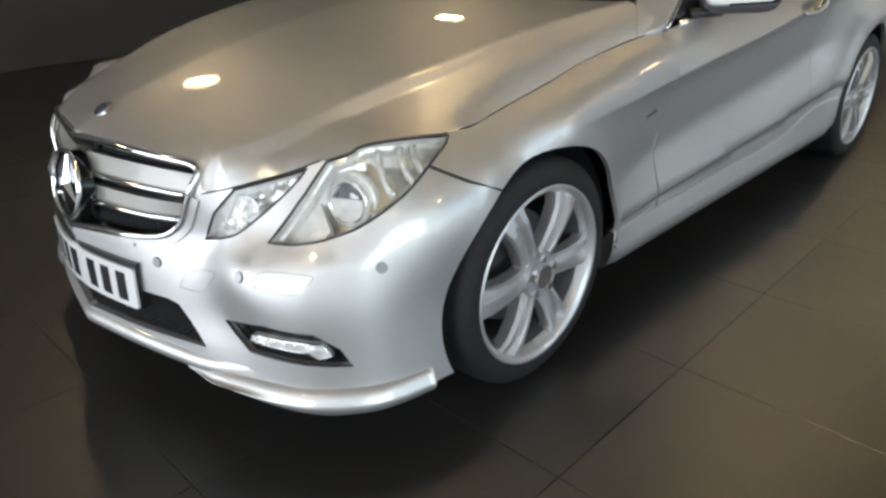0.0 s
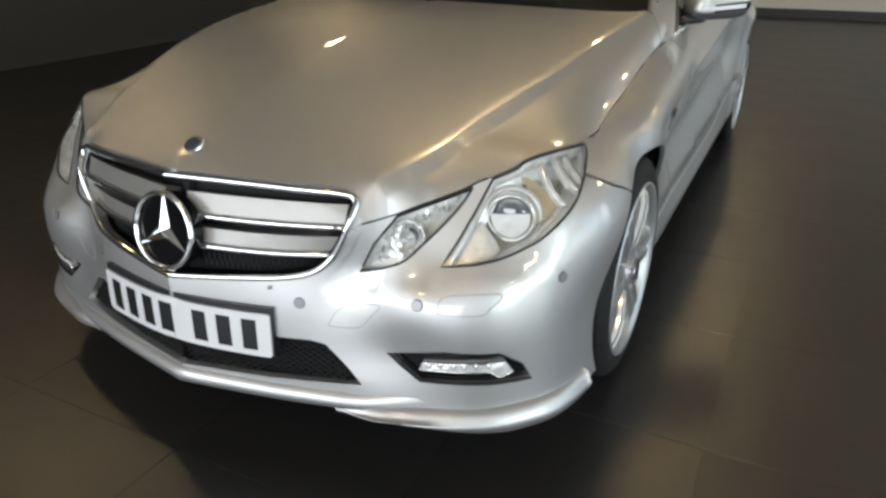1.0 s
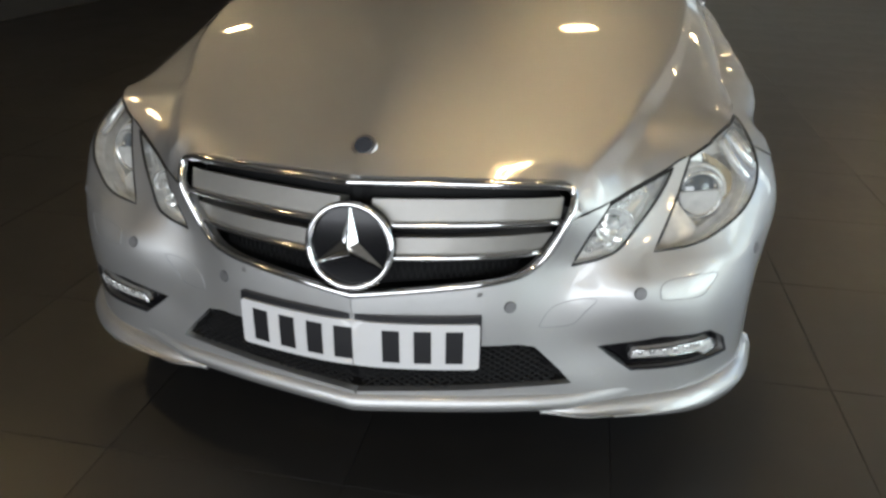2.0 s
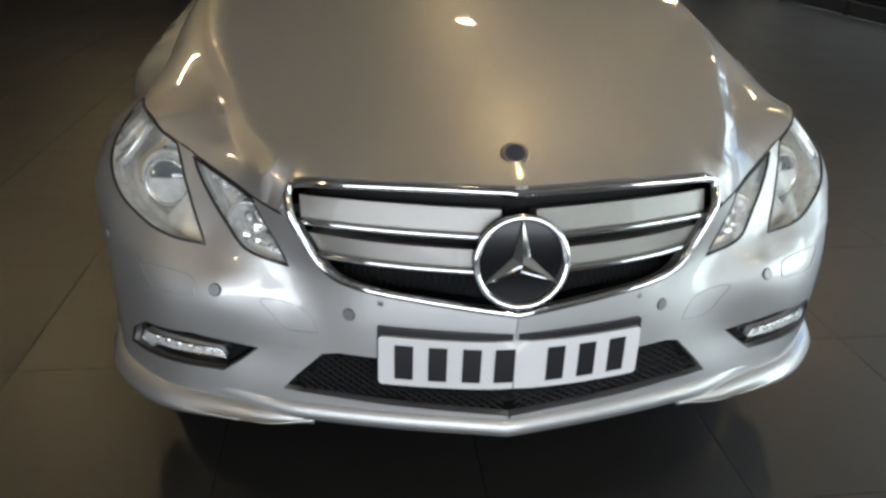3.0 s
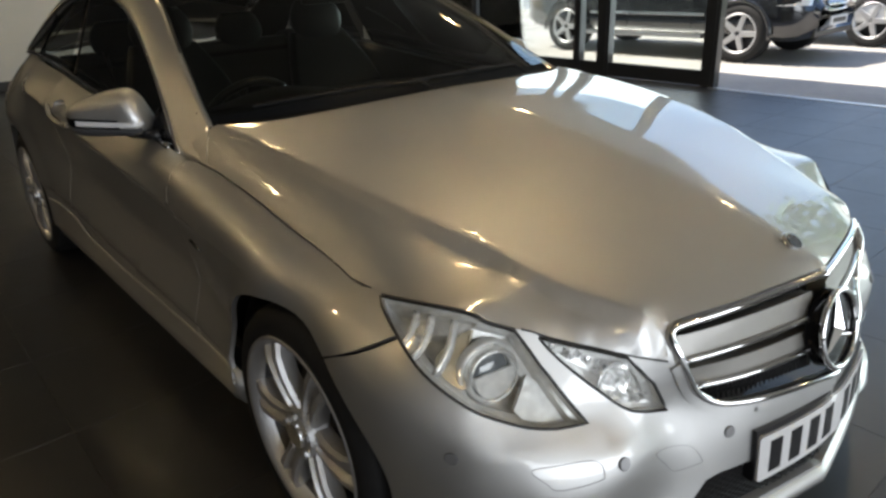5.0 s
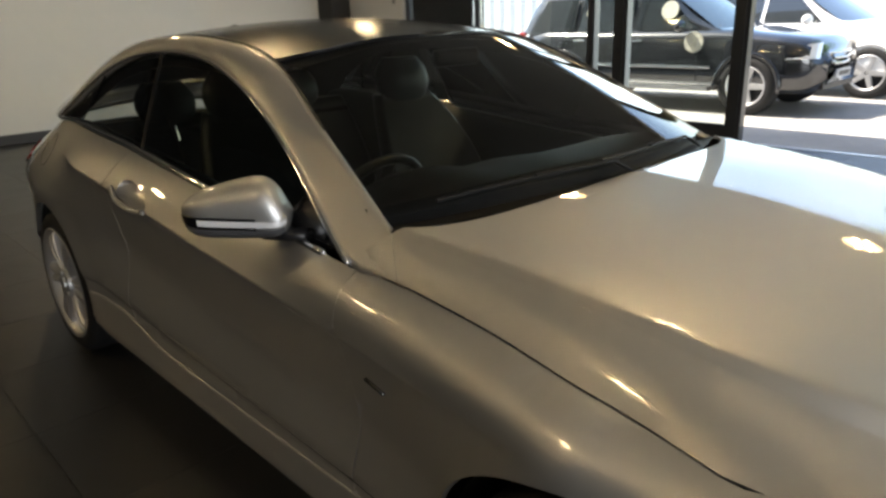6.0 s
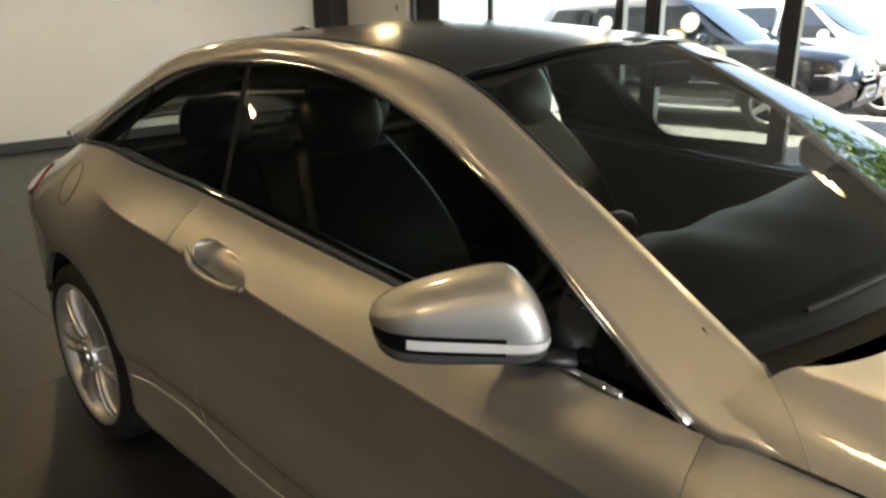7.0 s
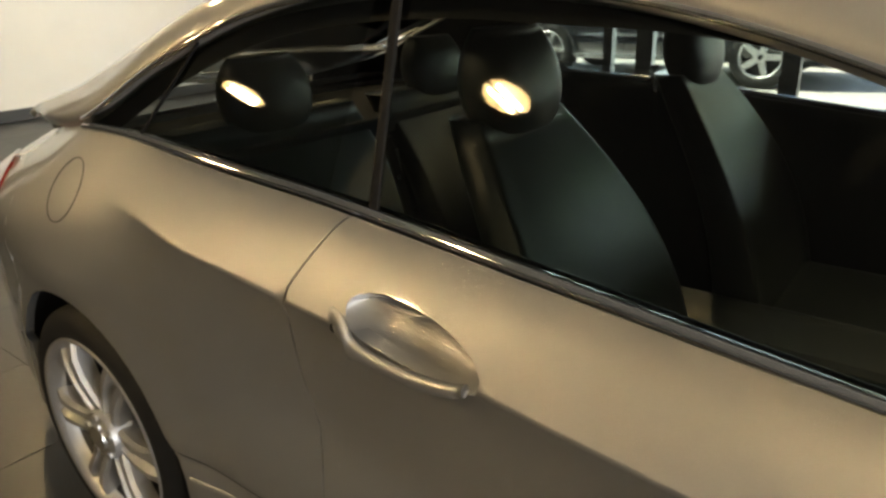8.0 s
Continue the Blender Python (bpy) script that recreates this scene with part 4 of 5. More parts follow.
bm = bmesh.new()
for sd in (1, -1):
    sheet_bm(bm, plate_map, poly([(0, .316), (.268, .316), (.268, .440), (0, .440)], .03), (), .03, lift=.014, flange=.03, side=sd)
bmesh.ops.remove_doubles(bm, verts=[v for v in bm.verts if abs(v.co.x) < 2e-4], dist=1e-3)
plinth = part("plate_plinth", bm, PLATE_BLACK, car, "black number plate holder")
bm = bmesh.new()
for sd in (1, -1):
    sheet_bm(bm, plate_map, poly([(0, .318), (.258, .318), (.264, .323), (.264, .421), (.258, .426), (0, .426)], .03), (), .03, lift=.020, flange=.008, side=sd)
bmesh.ops.remove_doubles(bm, verts=[v for v in bm.verts if abs(v.co.x) < 2e-4], dist=1e-3)
plate = part("number_plate", bm, PLATE_WHITE, plinth, "white reflective number plate", True)
for s0 in (-.236, -.170, -.104, -.038, .058, .124, .190):
    bm = bmesh.new()
    a, b = sorted((abs(s0 + .004), abs(s0 + .040)))
    if s0 < 0 < s0 + .046:
        a, b = .0, .038
    sheet_bm(bm, plate_map, poly([(a, .334), (b, .334), (b, .410), (a, .410)], .02), (), .03, lift=.0215, flange=.002, side=1 if s0 > 0 else -1)
    part("plate_bar", bm, PLATE_BLACK, plate, "plain black bar")

# lower intake
bm = bmesh.new()
for sd in (1, -1):
    sheet_bm(bm, skin, INTAKE, (), .05, lift=-.05, flange=0, side=sd)
intake = part("lower_intake", bm, MESH_BLACK, car, "black lower air intake")
bm = bmesh.new()
for sd in (1, -1):
    for i in range(-6, 26):
        for d in (1, -1):
            ln = np.array([(.022 * i + d * k * .20, .240 + k * .13) for k in np.linspace(0, 1, 13)])
            ok = inside([INTAKE], ln) & (ln[:, 0] > .002)
            if ok.sum() > 2:
                tube(bm, on_skin(ln[ok], -.016, sd), .0020, 4)
tagged(part("intake_mesh", bm, MESH_BLACK, intake), "black honeycomb mesh", kind="stuff")
# fog lamp pockets
for sd in (1, -1):
    bm = bmesh.new()
    sheet_bm(bm, skin, FOG, (), .03, lift=-.022, flange=0, side=sd)
    fog = part("fog_lamp_pocket", bm, GLOSS_BLACK, car, "glossy black pocket of the running lamp", True)
    bm = bmesh.new()
    tube(bm, on_skin(FOG, -.004, sd), .004, 6, closed=True)
    part("pocket_rim", bm, PLATE_BLACK, fog, "", True)
    led = [(.600, .312), (.608, .329), (.72, .338), (.790, .337), (.812, .308), (.780, .297), (.757, .314), (.68, .314)]
    bm = bmesh.new()
    sheet_bm(bm, skin, poly(led, .02), (), .02, lift=-.008, flange=.014, side=sd)
    drl = part("running_lamp", bm, LAMP_GREY, fog, "clear strip-shaped running lamp", True)
    for i in range(6):
        bm = bmesh.new()
        bmesh.ops.create_icosphere(bm, subdivisions=2, radius=.0085, matrix=Matrix.Translation(on_skin([(.622 + .026 * i, .325 + .0012 * i)], -.008, sd)[0]) @ Matrix.Diagonal((1, .5, 1, 1)))
        part("diode", bm, LAMP_SILVER, drl, "", True)
    bm = bmesh.new()
    tube(bm, on_skin(poly(led, .02), -.006, sd), .0022, 6, closed=True)
    part("lamp_edge", bm, CHROME, drl, "", True)
    bm = bmesh.new()
    sheet_bm(bm, skin, poly(led, .02), (), .02, lift=.001, flange=0, side=sd)
    part("lamp_cover", bm, LENS, drl, "clear plastic cover", True).visible_shadow = False

# splitter lips at the corners
for sd in (1, -1):
    rows = []
    for s in np.linspace(.405, 1.035, 40):
        w = ramp(s, .40, .52)
        zt = float(np.interp(s, (.40, .55, .74, .87, 1.035), (.206, .213, .217, .222, .226)))
        zb = float(np.interp(s, (.40, .47, .80, 1.035), (.196, .186, .163, .176)))
        o = .020 * w - .008 * ramp(s, .85, 1.03)
        prof = [(zt + .006, -.006), (zt, .010 * w), (zt - .010, o * .8 + .003), (zt - .020 - .004 * w, o + .006), ((zt + zb) / 2 - .004, o + .008), (zb + .004, o + .003), (zb, o - .008), (zb, -.06)]
        rows.append([on_skin([(s, max(z, .19))], d, sd)[0] * [1, 1, 0] + [0, 0, z] for z, d in prof])
    bm = bmesh.new()
    v = grid_faces(bm, np.array(rows), flip=sd < 0)
    for end in (v[0], v[-1]):
        bm.faces.new(end)
    part("bumper_lip", bm, PAINT, car, "", True)
# middle lip under the intake
bm = bmesh.new()
rows = []
for s in np.linspace(0, .88, 34):
    rise, f = .034 * float(ramp(s, .44, .86)), 1 - .82 * float(ramp(s, .42, .62)) - .22 * float(ramp(s, .62, .88))
    rows.append([on_skin([(s, z + rise)], d * f - .003 * (1 - f), 1)[0] for z, d in ((.238, -.002), (.231, .010), (.217, .015), (.202, .012), (.194, 0), (.190, -.03))])
rows = np.array(rows)
grid_faces(bm, np.concatenate([rows[::-1] * [-1, 1, 1], rows[1:]]))
part("bumper_lip", bm, PAINT, car, "", True)

# parking sensors and washer flaps
for sd in (1, -1):
    for sx, sy, z in ((.323, -.77, .453), (.583, -.696, .479), (.836, -.50, .515)):
        s = s_at(sx, sy)[0]
        a, b = on_skin([(s, z)], -.004, sd)[0], on_skin([(s, z)], .0025, sd)[0]
        bm = bmesh.new()
        tube(bm, [a, b], .0115, 20)
        sn = part("parking_sensor", bm, mat("sensor_grey", (.22, .22, .225), .4, .5, .3) if "sensor_grey" not in bpy.data.materials else bpy.data.materials["sensor_grey"], car, "small round parking sensor")
        bm = bmesh.new()
        q = Vector(b - a).to_track_quat("Z", "Y").to_matrix().to_4x4()
        tube(bm, [Vector((a + b) / 2) + (q @ Vector((.0125 * math.cos(t), .0125 * math.sin(t), 0))) for t in np.linspace(0, 2 * math.pi, 20, endpoint=False)], .0010, 6, closed=True)
        part("sensor_seam", bm, BARREL, sn)
    for fl in ([(.779, .503), (.663, .498), (.645, .470), (.66, .462), (.735, .462), (.755, .475)], [(.511, .462), (.427, .446), (.395, .408), (.405, .400), (.463, .402), (.49, .43)]):
        bm = bmesh.new()
        tube(bm, on_skin(crom(fl, 5, True), .0002, sd), .0008, 5, closed=True)
        part("washer_flap_seam", bm, GREY_SEAM, car, "fine seam of a washer flap")


# headlamps
def lamp_bowl(loop, depth, sd, parent, cen):
    """A stepped silver bowl behind a lamp's cover."""
    lp = np.asarray(loop)
    mid = np.array(cen)
    rings = []
    for f, d in ((1.0, -.003), (.985, -.022), (.93, -.026), (.90, -depth * .6), (.72, -depth * .68), (.68, -depth), (.3, -depth * 1.05)):
        rings.append(on_skin(mid + (lp - mid) * f, d, sd))
    bm = bmesh.new()
    v = grid_faces(bm, np.array(rings), flip=sd > 0, close=True)
    bm.faces.new(v[-1])
    return part("lamp_bowl", bm, LAMP_GREY, parent, "silver-grey stepped reflector bowl", False)


def facing(p, n):
    return Matrix.Translation(p) @ Vector(n).to_track_quat("Z", "Y").to_matrix().to_4x4()


for sd in (1, -1):
    bm = bmesh.new()
    tube(bm, on_skin(LAMP_OUT, -.001, sd), .0032, 6, closed=True)
    head = part("headlamp", bm, RUBBER_TRIM, car, "almond-shaped clear headlamp with projector", True)
    lamp_bowl(LAMP_OUT, .085, sd, head, (.90, .655))
    bm = bmesh.new()
    sheet_bm(bm, skin, LAMP_OUT, (), .03, lift=-.001, flange=0, side=sd)
    part("lamp_cover", bm, LENS, head, "clear plastic cover", True).visible_shadow = False
    pc = np.array((.705 * sd, -.478, .620))
    nrm = (.25 * sd, -.96, .10)
    F = facing(pc, nrm)
    for nm, r0, r1, z0, z1, m in (("projector_ring", .049, .057, -.030, .004, LAMP_SILVER), ("projector_bezel", .062, .069, -.034, -.012, LAMP_GREY)):
        bm = bmesh.new()
        kk = np.linspace(0, 2 * math.pi, 36, endpoint=False)
        P = np.array([[F @ Vector((r * math.cos(a), r * math.sin(a), z)) for a in kk] for r, z in ((r1, z0), (r1, z1 - .004), (r1 - .004, z1), (r0, z1), (r0 - .006, z0))])
        grid_faces(bm, P, close=True)
        part(nm, bm, m, head, "", True)
    bm = bmesh.new()
    bmesh.ops.create_uvsphere(bm, u_segments=28, v_segments=16, radius=.046, matrix=F @ pose(0, 0, -.024) @ Matrix.Diagonal((1, 1, .50, 1)))
    part("projector_lens", bm, mat("projector_glass", (.10, .11, .12), .03, 0, 1.0, spec=.9) if "projector_glass" not in bpy.data.materials else bpy.data.materials["projector_glass"], head, "dark round projector lens", True)
    bm = bmesh.new()
    half_moon = [(.044 * math.cos(a), .044 * math.sin(a)) for a in np.linspace(math.pi - .15, 2 * math.pi + .30, 26)]
    rim_v = [[bm.verts.new(F @ Vector((x, y, z))) for x, y in half_moon] for z in (-.004, .003)]
    bm.faces.new(rim_v[1]), bm.faces.new(rim_v[0][::-1])
    for i in range(len(half_moon)):
        j = (i + 1) % len(half_moon)
        bm.faces.new((rim_v[0][i], rim_v[0][j], rim_v[1][j], rim_v[1][i]))
    part("projector_shield", bm, LAMP_GREY, head, "pale half-round shield over the lens")
    # ribs at the outer end, the amber bulb shade and bright fins
    for i, (u0, u1) in enumerate(((1.045, 1.060), (1.085, 1.098), (.985, .998))):
        zl, zh = (.675, .742) if i < 2 else (.655, .740)
        bm = bmesh.new()
        a = on_skin([(u0 - .012 * math.sin(math.pi * q), zl + (zh - zl) * q) for q in np.linspace(0, 1, 10)], -.014, sd)
        tube(bm, a, .0065, 8, squash=1.6)
        part("lamp_rib", bm, LAMP_SILVER, head, "", True)
    bm = bmesh.new()
    sheet_bm(bm, skin, poly(crom([(.915, .632), (.985, .660), (1.01, .69), (.96, .728), (.90, .722), (.885, .67)], 4, True).tolist(), .02), (), .02, lift=-.052, flange=.01, side=sd)
    part("indicator_shade", bm, LAMP_AMBER, head, "pale amber indicator reflector", True)
    bm = bmesh.new()
    sheet_bm(bm, skin, poly([(.672, .556), (.78, .574), (.80, .590), (.76, .640), (.73, .628)], .02), (), .012, lift=-.045, flange=.02, side=sd)
    part("lower_fin", bm, LAMP_GREY, head, "bright metal fin", True)
    # inner lamp
    bm = bmesh.new()
    tube(bm, on_skin(LAMP_IN, -.001, sd), .0032, 6, closed=True)
    inner = part("high_beam_lamp", bm, RUBBER_TRIM, car, "small slanted clear inner headlamp", True)
    lamp_bowl(LAMP_IN, .042, sd, inner, (.575, .598))
    bm = bmesh.new()
    sheet_bm(bm, skin, LAMP_IN, (), .03, lift=-.001, flange=0, side=sd)
    part("lamp_cover", bm, LENS, inner, "clear plastic cover", True).visible_shadow = False
    F = facing(on_skin([(.575, .600)], -.030, sd)[0], (.2 * sd, -.97, .1))
    bm = bmesh.new()
    kk = np.linspace(0, 2 * math.pi, 32, endpoint=False)
    P = np.array([[F @ Vector((r * math.cos(a), r * math.sin(a), z)) for a in kk] for r, z in ((.042, .012), (.040, .014), (.034, .0), (.022, -.012), (.010, -.018))])
    v = grid_faces(bm, P, close=True)
    bm.faces.new(v[-1])
    part("reflector", bm, LAMP_SILVER, inner, "", True)
    bm = bmesh.new()
    bmesh.ops.create_uvsphere(bm, u_segments=16, v_segments=10, radius=.012, matrix=F @ pose(0, 0, -.006))
    part("bulb", bm, SATIN, inner, "", True)
    rnd = random.Random(5)
    spots_in = [(.61 + .026 * i, .648 + .011 * i) for i in range(4)]
    while len(spots_in) < 22:
        q = (rnd.uniform(.48, .70), rnd.uniform(.54, .68))
        if inside([.85 * LAMP_IN + .15 * np.array((.575, .598))], np.array([q]))[0]:
            spots_in.append(q)
    for q in spots_in:
        bm = bmesh.new()
        m3 = Matrix.Translation(on_skin([q], -.028 - rnd.random() * .012, sd)[0]) @ pose(0, 0, 0, rnd.uniform(0, 180), rnd.uniform(0, 180), 0) @ Matrix.Diagonal((1, .5 + rnd.random(), 1.6, 1))
        bmesh.ops.create_icosphere(bm, subdivisions=1, radius=.0075 + .004 * rnd.random(), matrix=m3)
        part("facet", bm, LAMP_SILVER, inner)

# sills: a flat skirt whose upper edge climbs behind the door
sill_top = spline([(0, .318), (1.3, .318), (1.62, .322), (1.82, .336), (1.93, .362), (2.05, .384), (2.2, .394), (2.6, .402)])
for sd in (1, -1):
    rows = []
    for y in np.linspace(.385, 2.385, 80):
        f = ramp(y, .385, .44) * ramp(2.385 - y, 0, .03)
        zt = float(sill_top(y))
        xs = float(skin(np.array(s_y(y)), np.array(zt))[0])
        prof = ((xs - .012, zt + .001), (xs + .001, zt), (xs + .0035, zt - .003), (xs + .0045, zt - .012), (max(xs, .882) + .003, .262), (.888, .235), (.874, .202), (.858, .186), (.80, .180))
        rows.append([((x - .010 * (1 - f)) * sd, y, z) for x, z in prof])
    bm = bmesh.new()
    v = grid_faces(bm, np.array(rows), flip=sd > 0)
    for end in (v[0], v[-1]):
        bm.faces.new(end)
    part("sill", bm, PAINT, car, "", True)
    bm = bmesh.new()
    tube(bm, on_skin([(s_y(y), float(sill_z(y)) - .002) for y in np.linspace(.43, 2.40, 60)], -.0005, sd), .0022, 5)
    part("flank_groove", bm, RUBBER_TRIM, car, "dark groove low on the flank")
    a = on_skin([(s_y(.535), .640), (s_y(.60), .652)], .001, sd)
    bm = bmesh.new()
    tube(bm, a, .0075, 8, squash=.5)
    part("wing_badge", bm, mat("dark_chrome", (.18, .18, .18), .2, 1.0) if "dark_chrome" not in bpy.data.materials else bpy.data.materials["dark_chrome"], car, "small slanted metal badge on the wing", True)
    # fuel flap seam on the driver's side
    if sd < 0:
        bm = bmesh.new()
        tube(bm, on_skin([(s_y(2.80) + .068 * math.cos(t), .908 + .062 * math.sin(t)) for t in np.linspace(0, 2 * math.pi, 40, endpoint=False)], .0002, sd), .0015, 5, closed=True)
        part("fuel_flap_seam", bm, BARREL, car, "round seam of the fuel flap")

# door handles in their dishes
for door, sd in zip(doors, (1, -1)):
    edge3 = on_skin(DISH, 0, sd)
    mid3 = edge3.mean(0)
    rings = [mid3 + (edge3 - mid3) * f + np.array((-sd * d, 0, d * .2)) for f, d in ((1, 0), (.985, .006), (.94, .026), (.80, .044), (.45, .054), (.001, .056))]
    bm = bmesh.new()
    v = grid_faces(bm, np.array(rings), flip=sd > 0, close=True)
    dish = part("handle_dish", bm, PAINT, door, "", True)
    rows = []
    for q in np.linspace(0, 1, 24):
        y = 1.905 - .215 * q
        z = .870 - .034 * q - .013 * math.sin(math.pi * q)
        o = .013 * math.sin(math.pi * min(1, .10 + q * .9)) ** .5 + .007 * (1 - q)
        h = .0125 + .010 * math.exp(-((q - .08) / .13) ** 2) - .003 * q
        c = on_skin([(s_y(y), z)], o, sd)[0]
        rows.append([c + np.array((sd * .009 * math.cos(a), 0, h * math.sin(a))) for a in np.linspace(0, 2 * math.pi, 14, endpoint=False)])
    bm = bmesh.new()
    v = grid_faces(bm, np.array(rows), flip=sd < 0, close=True)
    bm.faces.new(v[0]), bm.faces.new(v[-1][::-1])
    hd = part("door_handle", bm, PAINT, door, "silver bar handle", True)
    if sd < 0:
        p = on_skin([(s_y(1.893), .863)], .016, sd)[0]
        bm = bmesh.new()
        tube(bm, [p, p + np.array((sd * .006, 0, 0))], .007, 14)
        part("key_lock", bm, GLOSS_BLACK, hd, "small black lock")


# door mirrors
def mirror(sd):
    c = np.array((.893, 1.035, .958))
    u = np.array((.76, .58, .04))
    u /= np.linalg.norm(u)
    f = np.cross(u, (0, 0, 1))
    f /= np.linalg.norm(f)
    f = f if f[1] < 0 else -f
    up = np.array((0, 0, 1.))
    nu, nv = 40, 26

    def place(a, b, lift=0.0):
        # a: round from the back edge over the top; b: from the inner to the outer end
        t = -1 + 2 * b
        half = .134
        end = max(0.0, 1 - abs(t) ** (7 if t < 0 else 5.5)) ** .45
        hi = (.072 - .030 * t - .010 * t * t) * end
        lo = (.060 + .004 * t) * end
        dep = (.085 - .015 * t) * end
        x = math.cos(a)
        z = math.sin(a)
        d = dep * (abs(z) ** 1.0 * 0 + (1 - abs(x) ** 3.0) ** (1 / 3.0) if abs(x) < 1 else 0)
        return c + u * (t * half + .35 * max(x, 0) * hi * (1 - t) / 2) + up * ((hi if x > 0 else lo) * x) + f * (d + lift - .012) + f * (-.012 * t)

    bm = bmesh.new()
    P = np.array([[place(a, b) for b in np.linspace(.0, 1, nu)] for a in np.linspace(0, math.pi, nv)])
    back = np.array([[place(0, b) * (1 - k) + place(math.pi, b) * k - f * .004 for b in np.linspace(.0, 1, nu)] for k in np.linspace(0, 1, 4)])
    mir = np.array((sd, 1, 1))
    grid_faces(bm, P * mir, flip=sd < 0)
    grid_faces(bm, back * mir, flip=sd > 0)
    ob = part("door_mirror", bm, PAINT, car, "silver door mirror with a lamp strip", True)
    for nm, a0, a1, b0, b1, m, lift in (("indicator_strip", .530, .612, .04, .82, STRIP_WHITE, .003), ("strip_end", .495, .650, .82, .985, GLOSS_BLACK, .003), ("strip_edge", .495, .535, .30, .985, GLOSS_BLACK, .002), ("strip_edge", .605, .650, .30, .985, GLOSS_BLACK, .002), ("mirror_base", .655, .93, .06, .96, mat("grey_plastic", (.10, .10, .105), .45, .3) if "grey_plastic" not in bpy.data.materials else bpy.data.materials["grey_plastic"], .0025)):
        bm = bmesh.new()
        Q = np.array([[place(a * math.pi, b, lift) for b in np.linspace(b0, b1, 26)] for a in np.linspace(a0, a1, 6)])
        grid_faces(bm, Q * mir, flip=sd < 0)
        part(nm, bm, m, ob, "", True)
    bm = bmesh.new()
    tube(bm, np.array([(.795, .885, .905), (.82, .93, .903), (.85, .985, .905)]) * mir, [.022, .024, .026], 12, squash=.7)
    part("mirror_stalk", bm, PLATE_BLACK, ob, "black mirror stalk", True)
    gl = np.array([[place(0, b) * (1 - k) + place(math.pi, b) * k - f * .006 for b in np.linspace(.08, .92, 16)] for k in np.linspace(.1, .9, 6)])
    bm = bmesh.new()
    grid_faces(bm, gl * mir, flip=sd > 0)
    part("mirror_glass", bm, CHROME, ob, "mirror glass", True)


mirror(1), mirror(-1)
for sd in (1, -1):
    bm = bmesh.new()
    sail = [(.745, .897), (.96, .906), (.99, .93), (.93, .985), (.86, .962)]
    sheet_bm(bm, glass, poly(sail, .03), (), .03, lift=.006, flange=.01, side=sd)
    sl = part("mirror_sail", bm, GLOSS_BLACK, car, "glossy black triangle at the mirror's foot", True)
    # dark seal between the side windows
    bm = bmesh.new()
    tube(bm, np.array([(float(glass_x(np.array(1.945 + .06 * q), np.array(.98 + .32 * q))) + .001, 1.945 + .06 * q, .98 + .32 * q) for q in np.linspace(0, 1, 8)]) * [sd, 1, 1], .009, 6, squash=.4)
    part("window_post", bm, MESH_BLACK, car, "slim black seal between the side windows")
    bm = bmesh.new()
    tube(bm, np.array([(float(glass_x(np.array(2.52 + .13 * q), np.array(1.205 - .185 * q))) + .001, 2.50 + .13 * q, 1.21 - .19 * q) for q in np.linspace(0, 1, 6)]) * [sd, 1, 1], .007, 6, squash=.5)
    part("window_post", bm, MESH_BLACK, car, "slim black seal between the side windows")
    bm = bmesh.new()
    tube(bm, (along(E1[20:82], 60) + [0, 0, .004]) * [sd, 1, 1], .0035, 6)
    part("roof_seam", bm, RUBBER_TRIM, car, "dark seam along the roof")

# scuttle, wipers, interior
bm = bmesh.new()
rows = []
for x in np.linspace(-.74, .74, 40):
    yy = .50 + .155 * (abs(x) / .735) ** 2
    rows.append([(x, yy - .03, float(hood(np.array(x * .98), np.array(yy - .03))[2]) - .014), (x, yy + .02, .966 - .02 * (abs(x) / .74) ** 2), (x, yy + .07, float(screen_z(np.array(abs(x)), np.array(yy + .07))) - .012)])
grid_faces(bm, np.array(rows), flip=True)
part("scuttle", bm, MESH_BLACK, car, "black plastic scuttle under the windscreen")
for x0, x1 in ((-.60, -.02), (-.08, .46)):
    bm = bmesh.new()
    pts = []
    for q in np.linspace(0, 1, 14):
        x = x0 + (x1 - x0) * q
        y = .528 + .145 * (abs(x) / .735) ** 2 + .012 * (1 - q)
        pts.append((x, y, float(screen_z(np.array(abs(x)), np.array(y))) + .004))
    tube(bm, pts, .005, 6)
    wp = part("wiper", bm, MESH_BLACK, car, "black windscreen wiper")
    bm = bmesh.new()
    tube(bm, [np.array(pts[-1]) + (0, -.05, -.025), np.array(pts[-2]) + (0, -.015, .004), np.array(pts[6]) + (0, 0, .005)], .007, 8, squash=.6)
    part("wiper_arm", bm, MESH_BLACK, wp)


